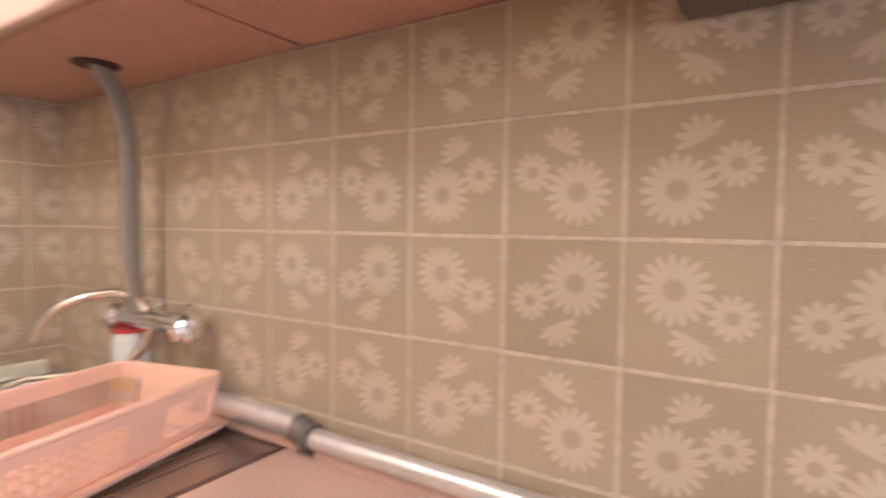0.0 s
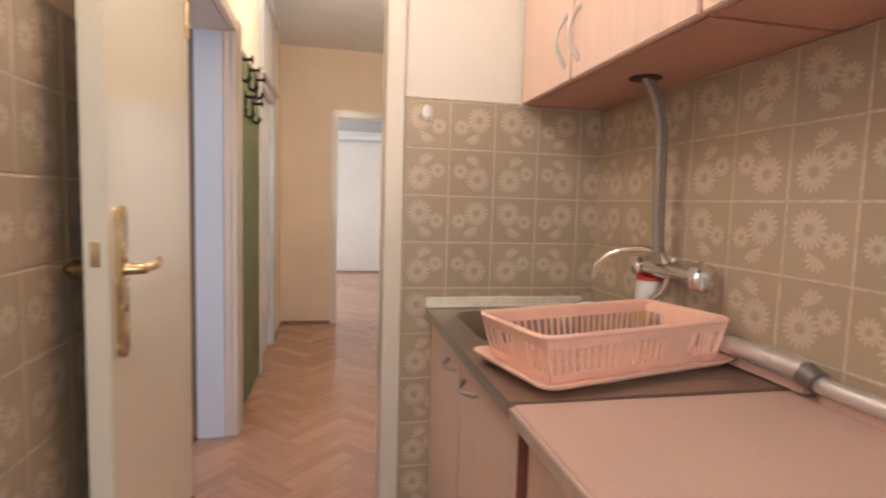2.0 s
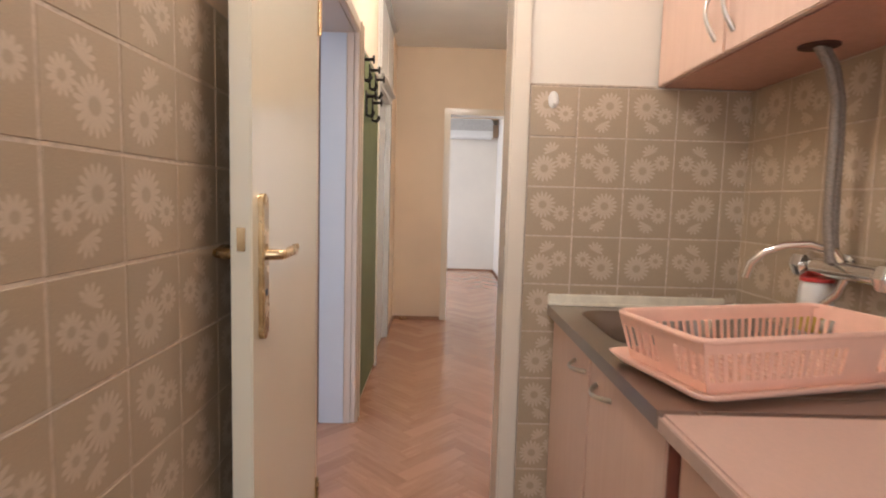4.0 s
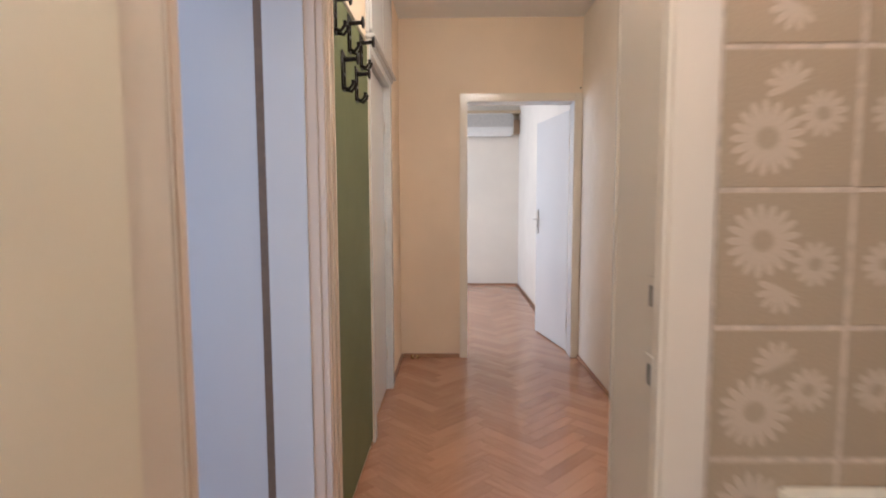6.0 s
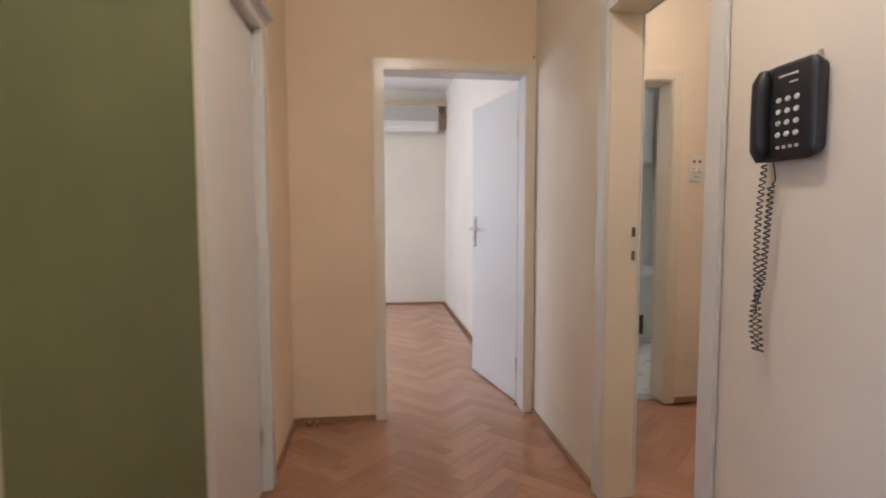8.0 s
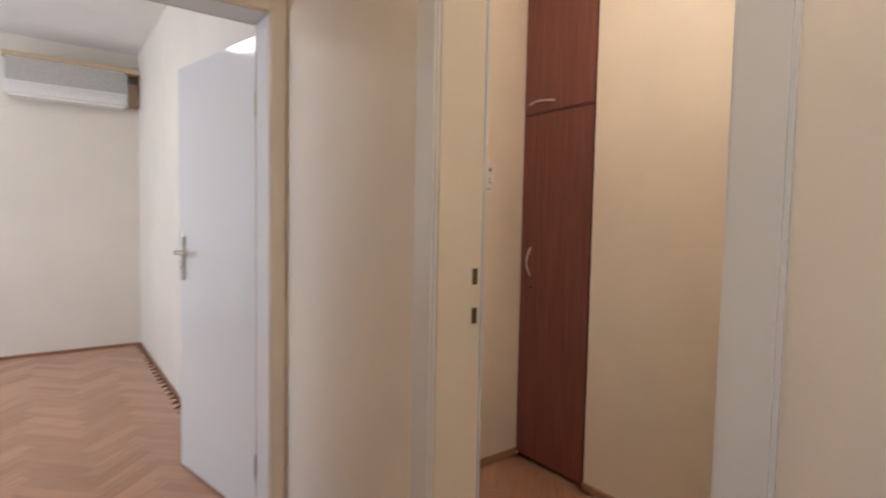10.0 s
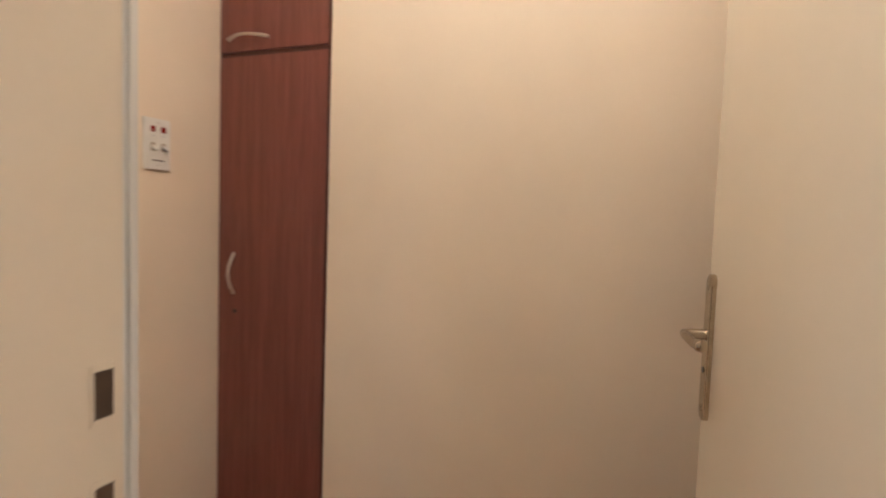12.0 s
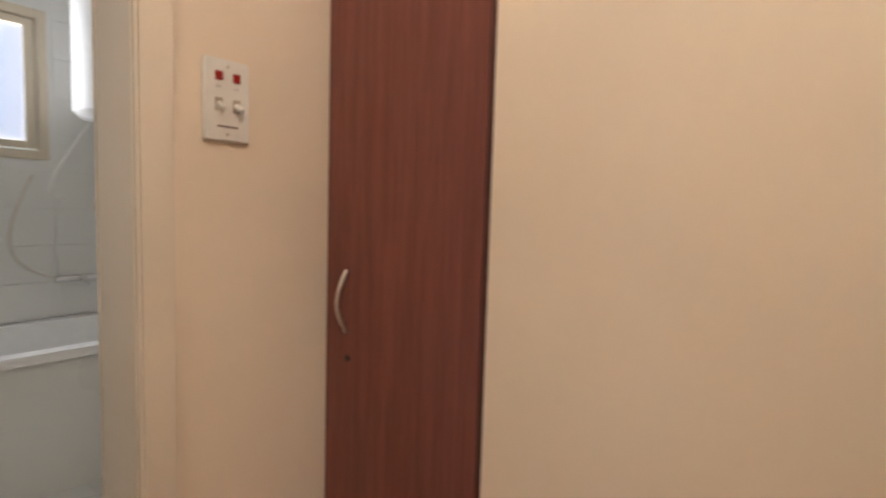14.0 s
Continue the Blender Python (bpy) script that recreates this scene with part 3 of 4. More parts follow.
def upper_cabinet(label, y0, y1, doors):
    ob = thing("wall_cabinet", label, "cabinet", group="kitchen wall cabinets")
    boxpart("body", (-0.282, -0.004, y1 + 0.001, y0 - 0.001, 1.5785, 2.30), LAMINATE, ob, 0.002)
    # the shade below the cabinet is in this sheet's colour
    boxpart("underside", (-0.282, -0.006, y1 + 0.003, y0 - 0.003, 1.574, 1.5782), LAMINATE_SHADED, ob, 0.001, "pink laminate darkened as shade")
    for a, b, hy in doors:
        door = boxpart("door", (-0.302, -0.284, b + 0.002, a - 0.002, 1.576, 2.298), LAMINATE, ob, 0.003)
        bow_handle(door, (-0.302, hy, 1.615), (-0.302, hy, 1.755), (-0.03, 0, 0))


upper_cabinet("pink beech laminate wall cabinet with two doors", -0.012, -0.885, [(-0.012, -0.385, -0.345), (-0.387, -0.883, -0.425)])
upper_cabinet("pink beech laminate wall cabinet with two doors", -0.888, -1.80, [(-0.888, -1.343, -1.29), (-1.345, -1.80, -1.40)])
ob = thing("cooker_hood", "slim grey-brown cooker hood under the wall cabinets", "cooker hood")
boxpart("body", (-0.47, -0.02, -2.06, -1.47, 1.50, 1.572), plain("brown enamel", (0.10, 0.07, 0.055), 0.35), ob, 0.006)
boxpart("front_lip", (-0.49, -0.4705, -2.06, -1.47, 1.505, 1.545), STEEL, ob, 0.004)

# tap, hose and bottle at the sink
tap = thing("wall_tap", "chrome wall-mounted mixer tap with a curved spout", "tap")
tubepart("body", [(-0.06, -0.42, 1.085), (-0.06, -0.60, 1.085)], 0.021, CHROME, tap, 16)
for y in (-0.45, -0.57):
    tubepart("wall_union", [(-0.0125, y, 1.085), (-0.016, y, 1.085), (-0.024, y, 1.085), (-0.055, y, 1.085)], [0.032, 0.032, 0.018, 0.016], CHROME, tap, 16)
for y, s in ((-0.42, 1), (-0.60, -1)):
    bm = bmesh.new()
    lathe(bm, [(0.016, 0), (0.018, 0.012), (0.033, 0.017), (0.037, 0.032), (0.034, 0.050), (0.020, 0.058)], 8, Matrix.Translation((-0.06, y, 1.085)) @ pose(0, 0, 0, -90 * s))
    part("knob", bm, CHROME, tap)
tubepart("spout", [(-0.06, -0.50, 1.10), (-0.068, -0.48, 1.125), (-0.10, -0.45, 1.138), (-0.14, -0.425, 1.132), (-0.175, -0.405, 1.115), (-0.20, -0.39, 1.085), (-0.207, -0.385, 1.05)],
         [0.012, 0.0105, 0.0095, 0.009, 0.009, 0.0095, 0.0105], CHROME, tap, 14)
tubepart("lower_spout", [(-0.06, -0.51, 1.066), (-0.066, -0.50, 1.03), (-0.09, -0.47, 0.99), (-0.14, -0.40, 0.972), (-0.20, -0.335, 0.968), (-0.225, -0.31, 0.955)], [0.010, 0.010, 0.009, 0.009, 0.009, 0.010], CHROME, tap, 12)
ob = thing("flexible_hose", "grey braided hose that drops from the cabinet to the tap", "hose")
tubepart("hose", [(-0.125, -0.470, 1.573), (-0.095, -0.468, 1.53), (-0.075, -0.466, 1.46), (-0.07, -0.466, 1.38), (-0.068, -0.466, 1.28), (-0.066, -0.468, 1.18), (-0.062, -0.475, 1.10)], 0.0108, HOSE, ob, 12)
tubepart("hose", [(-0.144, -0.478, 1.573), (-0.116, -0.480, 1.53), (-0.095, -0.480, 1.46), (-0.090, -0.478, 1.38), (-0.087, -0.476, 1.28), (-0.084, -0.476, 1.18), (-0.076, -0.482, 1.10)], 0.0108, HOSE, ob, 12)
ob = thing("hose_collar", "dark hose opening in the cabinet underside", "opening")
bm = bmesh.new()
lathe(bm, [(0.040, 0), (0.040, -0.003), (0.028, -0.004)], 24, Matrix.Translation((-0.14, -0.475, 1.5735)))
part("ring", bm, plain("dark hole edge", (0.07, 0.03, 0.02), 0.7), ob)
bottle = thing("detergent_bottle", "white washing-up bottle with a red cap and yellow label", "bottle", pose(-0.045, -0.405, 0.8975))
bm = bmesh.new()
lathe(bm, [(0.032, 0), (0.037, 0.006), (0.037, 0.13), (0.034, 0.145), (0.030, 0.149)], 20)
part("body", bm, WHITE_PLASTIC, bottle)
bm = bmesh.new()
lathe(bm, [(0.0372, 0.03), (0.0377, 0.032), (0.0377, 0.08), (0.0372, 0.082)], 20)
part("label", bm, LABEL_Y, bottle, "yellow paper label")
bm = bmesh.new()
lathe(bm, [(0.030, 0.149), (0.036, 0.150), (0.036, 0.157), (0.028, 0.160)], 20)
part("cap", bm, plain("red cap", (0.55, 0.05, 0.04), 0.35), bottle, "red screw cap")
ob = thing("wall_hook", "small white oval plastic hook stuck to the tiles", "hook")
bm = bmesh.new()
lathe(bm, [(0.016, 0), (0.016, 0.004), (0.012, 0.007)], 20, Matrix.Translation((-0.618, -0.0115, 1.53)) @ Matrix.Diagonal((1, 1, 1.6, 1)) @ pose(0, 0, 0, 90))
tube(bm, [(-0.618, -0.018, 1.52), (-0.618, -0.028, 1.512), (-0.618, -0.034, 1.518)], 0.004, 8)
part("hook", bm, WHITE_PLASTIC, ob)


def dish_rack():
    """Slotted salmon basket standing in a shallow tray."""
    m = pose(-0.318, -0.66, 0.899, 0, 0, 14.0)
    rack = thing("dish_rack", "salmon pink plastic dish drainer standing on a tray", "dish rack", m)
    L, W, h = 0.250, 0.118, 0.092            # half length, half width, height

    def at(u, v, z):                         # flared walls
        k = 0.90 + 0.10 * z / h
        return Vector((u * k, v * k, z + 0.012))

    def slab(bm, p, q, z0, z1, out, t=0.0025):
        """A wall piece between plan points p and q, from z0 to z1."""
        a, b, c, d = at(*p, z0), at(*q, z0), at(*q, z1), at(*p, z1)
        o = Vector((*out, 0)) * t
        v = [bm.verts.new(x) for x in (a, b, c, d, a - o, b - o, c - o, d - o)]
        for f in ((0, 1, 2, 3), (7, 6, 5, 4), (0, 4, 5, 1), (1, 5, 6, 2), (2, 6, 7, 3), (3, 7, 4, 0)):
            bm.faces.new([v[i] for i in f])

    for name, p, q, out, solid in (("front_side", (-L, -W), (L, -W), (0, -1), (0.58, 0.76)), ("back_side", (L, W), (-L, W), (0, 1), (2, 2)),
                                   ("end_side", (L, -W), (L, W), (1, 0), (0.35, 0.65)), ("end_side", (-L, W), (-L, -W), (-1, 0), (0.4, 0.6))):
        bm = bmesh.new()
        n = 26 if abs(p[0] - q[0]) > 0.3 else 11
        mix = lambda f: (p[0] + (q[0] - p[0]) * f, p[1] + (q[1] - p[1]) * f)
        slab(bm, p, q, 0.0, 0.018, out)
        slab(bm, p, q, h - 0.024, h, out)
        for k in range(n):
            f0, f1 = k / n, (k + 0.42) / n
            if solid[0] < f0 < solid[1]:
                f1 = (k + 1) / n
            slab(bm, mix(f0), mix(f1), 0.018, h - 0.024, out)
        part(name, bm, SALMON, rack, smooth=False)
    rimloop = [at(*p[:2], h) for p in rounded(-L - 0.004, L + 0.004, -W - 0.004, W + 0.004, 0.03, 0)]
    tubepart("rim", rimloop, 0.0055, SALMON, rack, 8, closed=True)
    for k in range(16):
        x = -0.20 + 0.40 * k / 15
        bm = bmesh.new()
        box(bm, x - 0.004, x + 0.004, -W * 0.88, W * 0.88, 0.010, 0.0125)
        part("bottom_bar", bm, SALMON, rack, smooth=False)
    tray = part("tray", bmesh.new(), SALMON, rack)
    bm = bmesh.new()
    rings = []
    for grow, z in ((-0.02, 0.0), (0.0, 0.0), (0.012, 0.010), (0.026, 0.022), (0.03, 0.022), (0.014, 0.006), (-0.002, 0.004)):
        rings.append([bm.verts.new(p) for p in rounded(-0.235 - grow, 0.235 + grow, -0.112 - grow, 0.112 + grow, 0.03, z)])
    for a, b in zip(rings, rings[1:]):
        for k in range(len(a)):
            j = (k + 1) % len(a)
            bm.faces.new((a[k], a[j], b[j], b[k]))
    bm.faces.new(rings[-1])
    bm.to_mesh(tray.data)
    bm.free()
    tray.data.polygons.foreach_set("use_smooth", [True] * len(tray.data.polygons))


dish_rack()

# ---- hall ----
rack = thing("coat_rack", "olive green wall board with dark iron coat hooks", "coat rack")
bm = bmesh.new()
box(bm, XW + 0.001, XW + 0.016, 1.235, 2.02, 0.045, 2.02, 0.006, 2)
part("board", bm, FELT, rack)
for y0, y1 in ((1.222, 1.2345), (2.0205, 2.033)):
    boxpart("edge_strip", (XW + 0.001, XW + 0.022, y0, y1, 0.03, 2.03), CASING, rack, 0.004, "cream edge strip")
boxpart("edge_strip", (XW + 0.001, XW + 0.022, 1.235, 2.02, 2.0205, 2.032), CASING, rack, 0.004, "cream edge strip")
for y, z in ((1.30, 1.945), (1.56, 1.95), (1.83, 1.955), (1.43, 1.775), (1.70, 1.785)):
    x = XW + 0.017
    bm = bmesh.new()
    box(bm, x, x + 0.006, y - 0.028, y - 0.018, z - 0.09, z + 0.05, 0.002)
    box(bm, x, x + 0.006, y + 0.018, y + 0.028, z - 0.09, z + 0.05, 0.002)
    for zz in (z + 0.045, z - 0.03, z - 0.088):
        box(bm, x, x + 0.006, y - 0.028, y + 0.028, zz - 0.006, zz + 0.006, 0.002)
    tube(bm, [(x + 0.004, y, z + 0.022), (x + 0.03, y, z + 0.022), (x + 0.056, y, z + 0.024)], [0.010, 0.0085, 0.0085], 8)
    lathe(bm, [(0.012, 0), (0.022, 0.002), (0.024, 0.006), (0.020, 0.010), (0.006, 0.012)], 16, Matrix.Translation((x + 0.052, y, z + 0.024)) @ pose(0, 0, 0, 0, 90))
    for s in (-1, 1):
        tube(bm, [(x + 0.004, y + s * 0.02, z - 0.085), (x + 0.028, y + s * 0.022, z - 0.092), (x + 0.042, y + s * 0.024, z - 0.075), (x + 0.044, y + s * 0.024, z - 0.06)], [0.006, 0.006, 0.006, 0.008], 8)
    part("hook", bm, IRON, rack, "black iron double coat hook")

ob = thing("door_cornice", "white moulded ledge over the closet door", "cornice")
bm = bmesh.new()
box(bm, XW + 0.001, XW + 0.05, 2.05, 3.0, 2.072, 2.092, 0.006, 2)
box(bm, XW + 0.001, XW + 0.03, 2.06, 2.99, 2.05, 2.0715, 0.006, 2)
part("ledge", bm, GLOSS, ob)
ob = thing("overhead_cupboard", "white painted overhead cupboard front above the closet door", "cupboard")
boxpart("front", (XW + 0.001, XW + 0.018, 2.07, 2.97, 2.10, 2.62), GLOSS, ob, 0.004)
for y0, y1 in ((2.09, 2.515), (2.525, 2.95)):
    boxpart("door", (XW + 0.0185, XW + 0.03, y0, y1, 2.12, 2.60), GLOSS, ob, 0.004)
boxpart("cornice", (XW + 0.001, XW + 0.06, 2.06, 2.98, 2.6205, 2.65), GLOSS, ob, 0.006)

ob = thing("cable_cover", "thin painted cable strip on the end wall under the ceiling", "cable strip")
boxpart("strip", (-1.360, -1.352, YF - 0.007, YF - 0.0005, 2.40, 2.695), PEACH, ob, 0.002)
ob = thing("radiator_pipes", "two short capped pipe stubs on the floor by the end wall", "pipe")
for x in (-1.315, -1.275):
    tubepart("pipe", [(x, YF - 0.05, -0.01), (x, YF - 0.05, 0.025), (x, YF - 0.05, 0.034)], [0.013, 0.013, 0.009], BRASS, ob, 12)
ob = thing("nail", "small dark nail in the corner above the door frame", "nail")
tubepart("pin", [(0.018, YF, 2.155), (0.018, YF - 0.012, 2.156), (0.018, YF - 0.014, 2.156)], [0.003, 0.003, 0.006], DARK, ob, 8)

def globe_lamp(label, m, rod, glass):
    """Opal globe under a ceiling rose; rod is the length of its stem."""
    lamp = thing("ceiling_lamp", label, "ceiling lamp", m, "ceiling lamps")
    bm = bmesh.new()
    lathe(bm, [(0.05, -0.001), (0.05, -0.02), (0.012, -0.03), (0.010, -0.03 - rod), (0.035, -0.035 - rod), (0.035, -0.042 - rod)], 28)
    part("ring", bm, SATIN, lamp)
    bm = bmesh.new()
    lathe(bm, [(r, z - rod + 0.03) for r, z in ((0.03, -0.07), (0.065, -0.075), (0.092, -0.10), (0.10, -0.14), (0.092, -0.18), (0.065, -0.21), (0.02, -0.222))], 28)
    part("shade", bm, glass, lamp, "lit opal glass shade")


globe_lamp("lit opal glass globe lamp on the hall ceiling", pose(-0.72, 1.50, H), 0.03, LAMP)
# kitchen globe is added and unseen; it hangs low to light the tiles
globe_lamp("unseen opal globe lamp added on a long kitchen ceiling rod", pose(-1.05, -0.66, H), 0.42, LAMP_KITCHEN)
globe_lamp("lit opal glass globe lamp on the vestibule ceiling", pose(0.52, 2.66, H), 0.03, LAMP_SMALL)
dome = thing("ceiling_lamp", "lit round opal glass dome lamp on the living room ceiling", "ceiling lamp", pose(-1.48, 5.75, 2.82), "ceiling lamps")
bm = bmesh.new()
lathe(bm, [(0.06, -0.001), (0.06, -0.02), (0.015, -0.024), (0.015, -0.05), (0.10, -0.055), (0.10, -0.062)], 28)
part("ring", bm, SATIN, dome)
bm = bmesh.new()
lathe(bm, [(0.10, -0.06), (0.165, -0.066), (0.19, -0.082), (0.185, -0.105), (0.14, -0.135), (0.07, -0.152), (0.015, -0.156)], 32)
part("shade", bm, LAMP_LIVING, dome, "lit opal glass dome")

# ---- things on the hall wall ----
def loft(bm, rings):
    """Skin closed rings of equal count, capped at both ends."""
    rows = [[bm.verts.new(p) for p in r] for r in rings]
    for a, b in zip(rows, rows[1:]):
        for k in range(len(a)):
            j = (k + 1) % len(a)
            bm.faces.new((a[k], a[j], b[j], b[k]))
    bm.faces.new(list(reversed(rows[0])))
    bm.faces.new(rows[-1])


phone = thing("wall_telephone", "black push-button telephone hung on the wall with a coiled cord", "telephone", pose(XH, 1.64, 1.465, 0, 0, 0))


def phone_ring(x, y0, y1, z0, z1, r, waist=0.0):
    """Outline at depth x; waist draws the sides in at mid height."""
    mid, half = (z0 + z1) / 2, (z1 - z0) / 2
    out = []
    for y, z, _ in rounded(y0, y1, z0, z1, r, 0, 7):
        k = 1 - waist * max(0.0, 1 - ((z - mid) / half) ** 2)
        out.append((x, (y0 + y1) / 2 + (y - (y0 + y1) / 2) * k, z))
    return out


bm = bmesh.new()
loft(bm, [phone_ring(-0.001, -0.070, 0.078, -0.092, 0.108, 0.020), phone_ring(-0.028, -0.082, 0.090, -0.104, 0.116, 0.026, 0.05),
          phone_ring(-0.0365, -0.082, 0.060, -0.104, 0.114, 0.026, 0.05), phone_ring(-0.044, -0.072, 0.052, -0.094, 0.104, 0.022, 0.05)])
body = part("body", bm, BLACK, phone)
bm = bmesh.new()
rings = []
for k in range(17):                          # the handset bows out between its two cups
    f = k / 16
    z = -0.104 + 0.212 * f
    swell = abs(2 * f - 1) ** 2.5
    cap = min(1.0, 4.5 * min(f, 1 - f) + 0.45)
    x_in, x_out = -0.034 + 0.006 * swell, -0.068 - 0.006 * (1 - swell)
    w = (0.021 + 0.006 * swell) * cap
    cx, hx = (x_in + x_out) / 2, (x_out - x_in) / 2 * cap
    rings.append([(cx + hx * math.cos(q), 0.063 + w * math.sin(q), z) for q in (2 * math.pi * j / 14 for j in range(14))])
loft(bm, rings)
part("handset", bm, BLACK, phone, "black handset in its cradle")
bm = bmesh.new()
lathe(bm, [(0.003, -0.0435), (0.0066, -0.0435), (0.0078, -0.045), (0.0068, -0.047), (0.002, -0.0475)], 14, pose(0, 0, 0, 0, 90))
key = mesh_of("button", bm, GREY_BUTTON, True)
for r in range(4):
    for c in range(3):
        ob = new("button", key)
        ob.parent = body
        ob.matrix_basis = pose(0, 0.016 - 0.026 * c, 0.032 - 0.026 * r)
        ob.scale = (1, 1, 0.8)
for c in range(4):
    boxpart("small_button", (-0.047, -0.0435, 0.014 - 0.018 * c - 0.005, 0.014 - 0.018 * c + 0.005, -0.078, -0.071), GREY_BUTTON, body, 0.001)
boxpart("name_strip", (-0.0452, -0.0435, -0.036, 0.020, 0.083, 0.087), GREY_BUTTON, body, 0)
boxpart("name_strip", (-0.0452, -0.0435, -0.036, -0.012, 0.066, 0.069), GREY_BUTTON, body, 0)
tubepart("wall_clip", [(-0.006, -0.05, 0.105), (-0.006, -0.05, 0.128)], 0.006, SATIN, phone, 8)
bm = bmesh.new()
pts = []
for k in range(560):
    f = k / 559
    if f < 0.5:
        z, y = -0.108 - 0.455 * f / 0.5, 0.066 + 0.016 * math.sin(2.4 * math.pi * f) - 0.004 * f
    else:
        g = (f - 0.5) / 0.5
        z, y = -0.563 + 0.405 * g, 0.072 + 0.022 * math.sin(math.pi * min(1, 2.4 * g)) - 0.030 * g
    a = 2 * math.pi * k / 9.0
    pts.append((-0.034 + 0.0065 * math.cos(a), y + 0.0065 * math.sin(a), z))
pts += [(-0.034, 0.030, -0.145), (-0.032, 0.036, -0.125), (-0.030, 0.044, -0.104)]
tube(bm, pts, 0.0019, 5)
part("coiled_cord", bm, BLACK, phone, "black coiled cord")


ob = thing("light_switch", "white double light switch on the hall wall", "switch", pose(XH, 1.335, 1.485))
boxpart("plate", (-0.010, -0.0005, -0.062, 0.062, -0.043, 0.043), WHITE_PLASTIC, ob, 0.004)
for y in (-0.026, 0.026):
    bm = bmesh.new()
    box(bm, -0.016, -0.0105, y - 0.024, y + 0.024, -0.033, 0.033, 0.003, 2)
    for v in bm.verts:
        v.co.x -= 0.004 * (v.co.z > 0)
    part("rocker", bm, WHITE_PLASTIC, ob)
ob = thing("intercom", "white door intercom handset on the hall wall", "intercom", pose(XH, 1.20, 1.43))
boxpart("base", (-0.03, -0.0005, -0.05, 0.05, -0.125, 0.12), WHITE_PLASTIC, ob, 0.008)
bm = bmesh.new()
box(bm, -0.062, -0.031, 0.012, 0.055, -0.125, 0.125, 0.012, 3)
part("handset", bm, WHITE_PLASTIC, ob)
bm = bmesh.new()
tube(bm, [(-0.03 + 0.006 * math.cos(k), 0.02 + 0.006 * math.sin(k), -0.125 - 0.0012 * k * (1 if k < 120 else 0) - (0.144 - 0.0008 * (k - 120)) * (0 if k < 120 else 1)) for k in range(220)], 0.002, 5)
part("coiled_cord", bm, WHITE_PLASTIC, ob)
ob = thing("wall_socket", "white power socket low on the hall wall", "socket", pose(XH, 1.70, 0.37))
boxpart("plate", (-0.012, -0.0005, -0.040, 0.040, -0.040, 0.040), WHITE_PLASTIC, ob, 0.004)
bm = bmesh.new()
lathe(bm, [(0.021, 0), (0.021, 0.004), (0.019, 0.004), (0.018, 0.001)], 24, Matrix.Translation((-0.012, 0, 0)) @ pose(0, 0, 0, 0, -90))
part("well", bm, WHITE_PLASTIC, ob)

# ---- vestibule ----
closet = thing("built_in_closet", "tall narrow built-in closet with red mahogany veneer doors", "closet")
X = 1.358
boxpart("carcass", (X + 0.02, 1.79, 3.21, 3.662, 0.0, 2.69), MAHOGANY_EDGE, closet, 0.001)
boxpart("side_strip", (X - 0.004, X + 0.018, 3.196, 3.208, 0.0, 2.69), MAHOGANY_EDGE, closet, 0.001)
lower = boxpart("lower_door", (X, X + 0.018, 3.210, 3.663, 0.02, 1.852), MAHOGANY, closet, 0.002)
upper = boxpart("upper_door", (X, X + 0.018, 3.210, 3.663, 1.868, 2.69), MAHOGANY, closet, 0.002)
boxpart("rail", (X + 0.004, X + 0.0185, 3.210, 3.663, 1.853, 1.867), MAHOGANY_EDGE, closet, 0.001)
bow_handle(lower, (X, 3.592, 1.008), (X, 3.592, 1.156), (-0.03, 0.0, 0))
bow_handle(upper, (X, 3.452, 1.913), (X, 3.625, 1.913), (-0.028, 0, 0.006))
tubepart("lock", [(X + 0.001, 3.585, 0.945), (X - 0.002, 3.585, 0.945)], 0.008, DARK, lower, 12)

panel = thing("switch_panel", "white switch plate with two red lamps and two toggles", "switch", pose(1.092, 3.667, 1.51))
boxpart("plate", (-0.049, 0.049, -0.012, -0.0005, -0.08, 0.08), WHITE_PLASTIC, panel, 0.003)
for x in (-0.019, 0.019):
    boxpart("lamp", (x - 0.008, x + 0.008, -0.015, -0.0125, 0.037, 0.055), RED, panel, 0.001, "dark red indicator lamp")
    boxpart("bar", (x - 0.005, x + 0.005, -0.0135, -0.0122, 0.024, 0.027), GREY_BUTTON, panel, 0)
    boxpart("socket", (x - 0.008, x + 0.008, -0.0135, -0.0122, -0.022, 0.004), plain("beige insert", (0.45, 0.38, 0.30), 0.4), panel, 0.001)
    tubepart("toggle", [(x, -0.013, -0.008), (x, -0.024, -0.014), (x, -0.032, -0.02)], [0.006, 0.006, 0.005], WHITE_PLASTIC, panel, 10)
boxpart("inscription", (-0.022, 0.022, -0.0132, -0.0122, -0.053, -0.049), plain("grey print", (0.18, 0.15, 0.13), 0.5), panel, 0)
for z in (0.066, -0.066):
    tubepart("screw", [(0.0, -0.0122, z), (0.0, -0.0138, z)], 0.003, SATIN, panel, 8)
ob = thing("junction_cover", "small painted square cover low on the vestibule wall", "cover plate", pose(1.10, 3.667, 0.28))
boxpart("cover", (-0.05, 0.05, -0.005, -0.0005, -0.05, 0.05), CREAM, ob, 0.003)

# ---- bathroom ----
tub = thing("bathtub", "white built-in bathtub with a tiled front", "bathtub")
bm = bmesh.new()
n0 = rounded(0.20, 2.14, 5.33, 6.09, 0.01, 0.64)
n1 = rounded(0.27, 2.07, 5.41, 6.02, 0.10, 0.64)
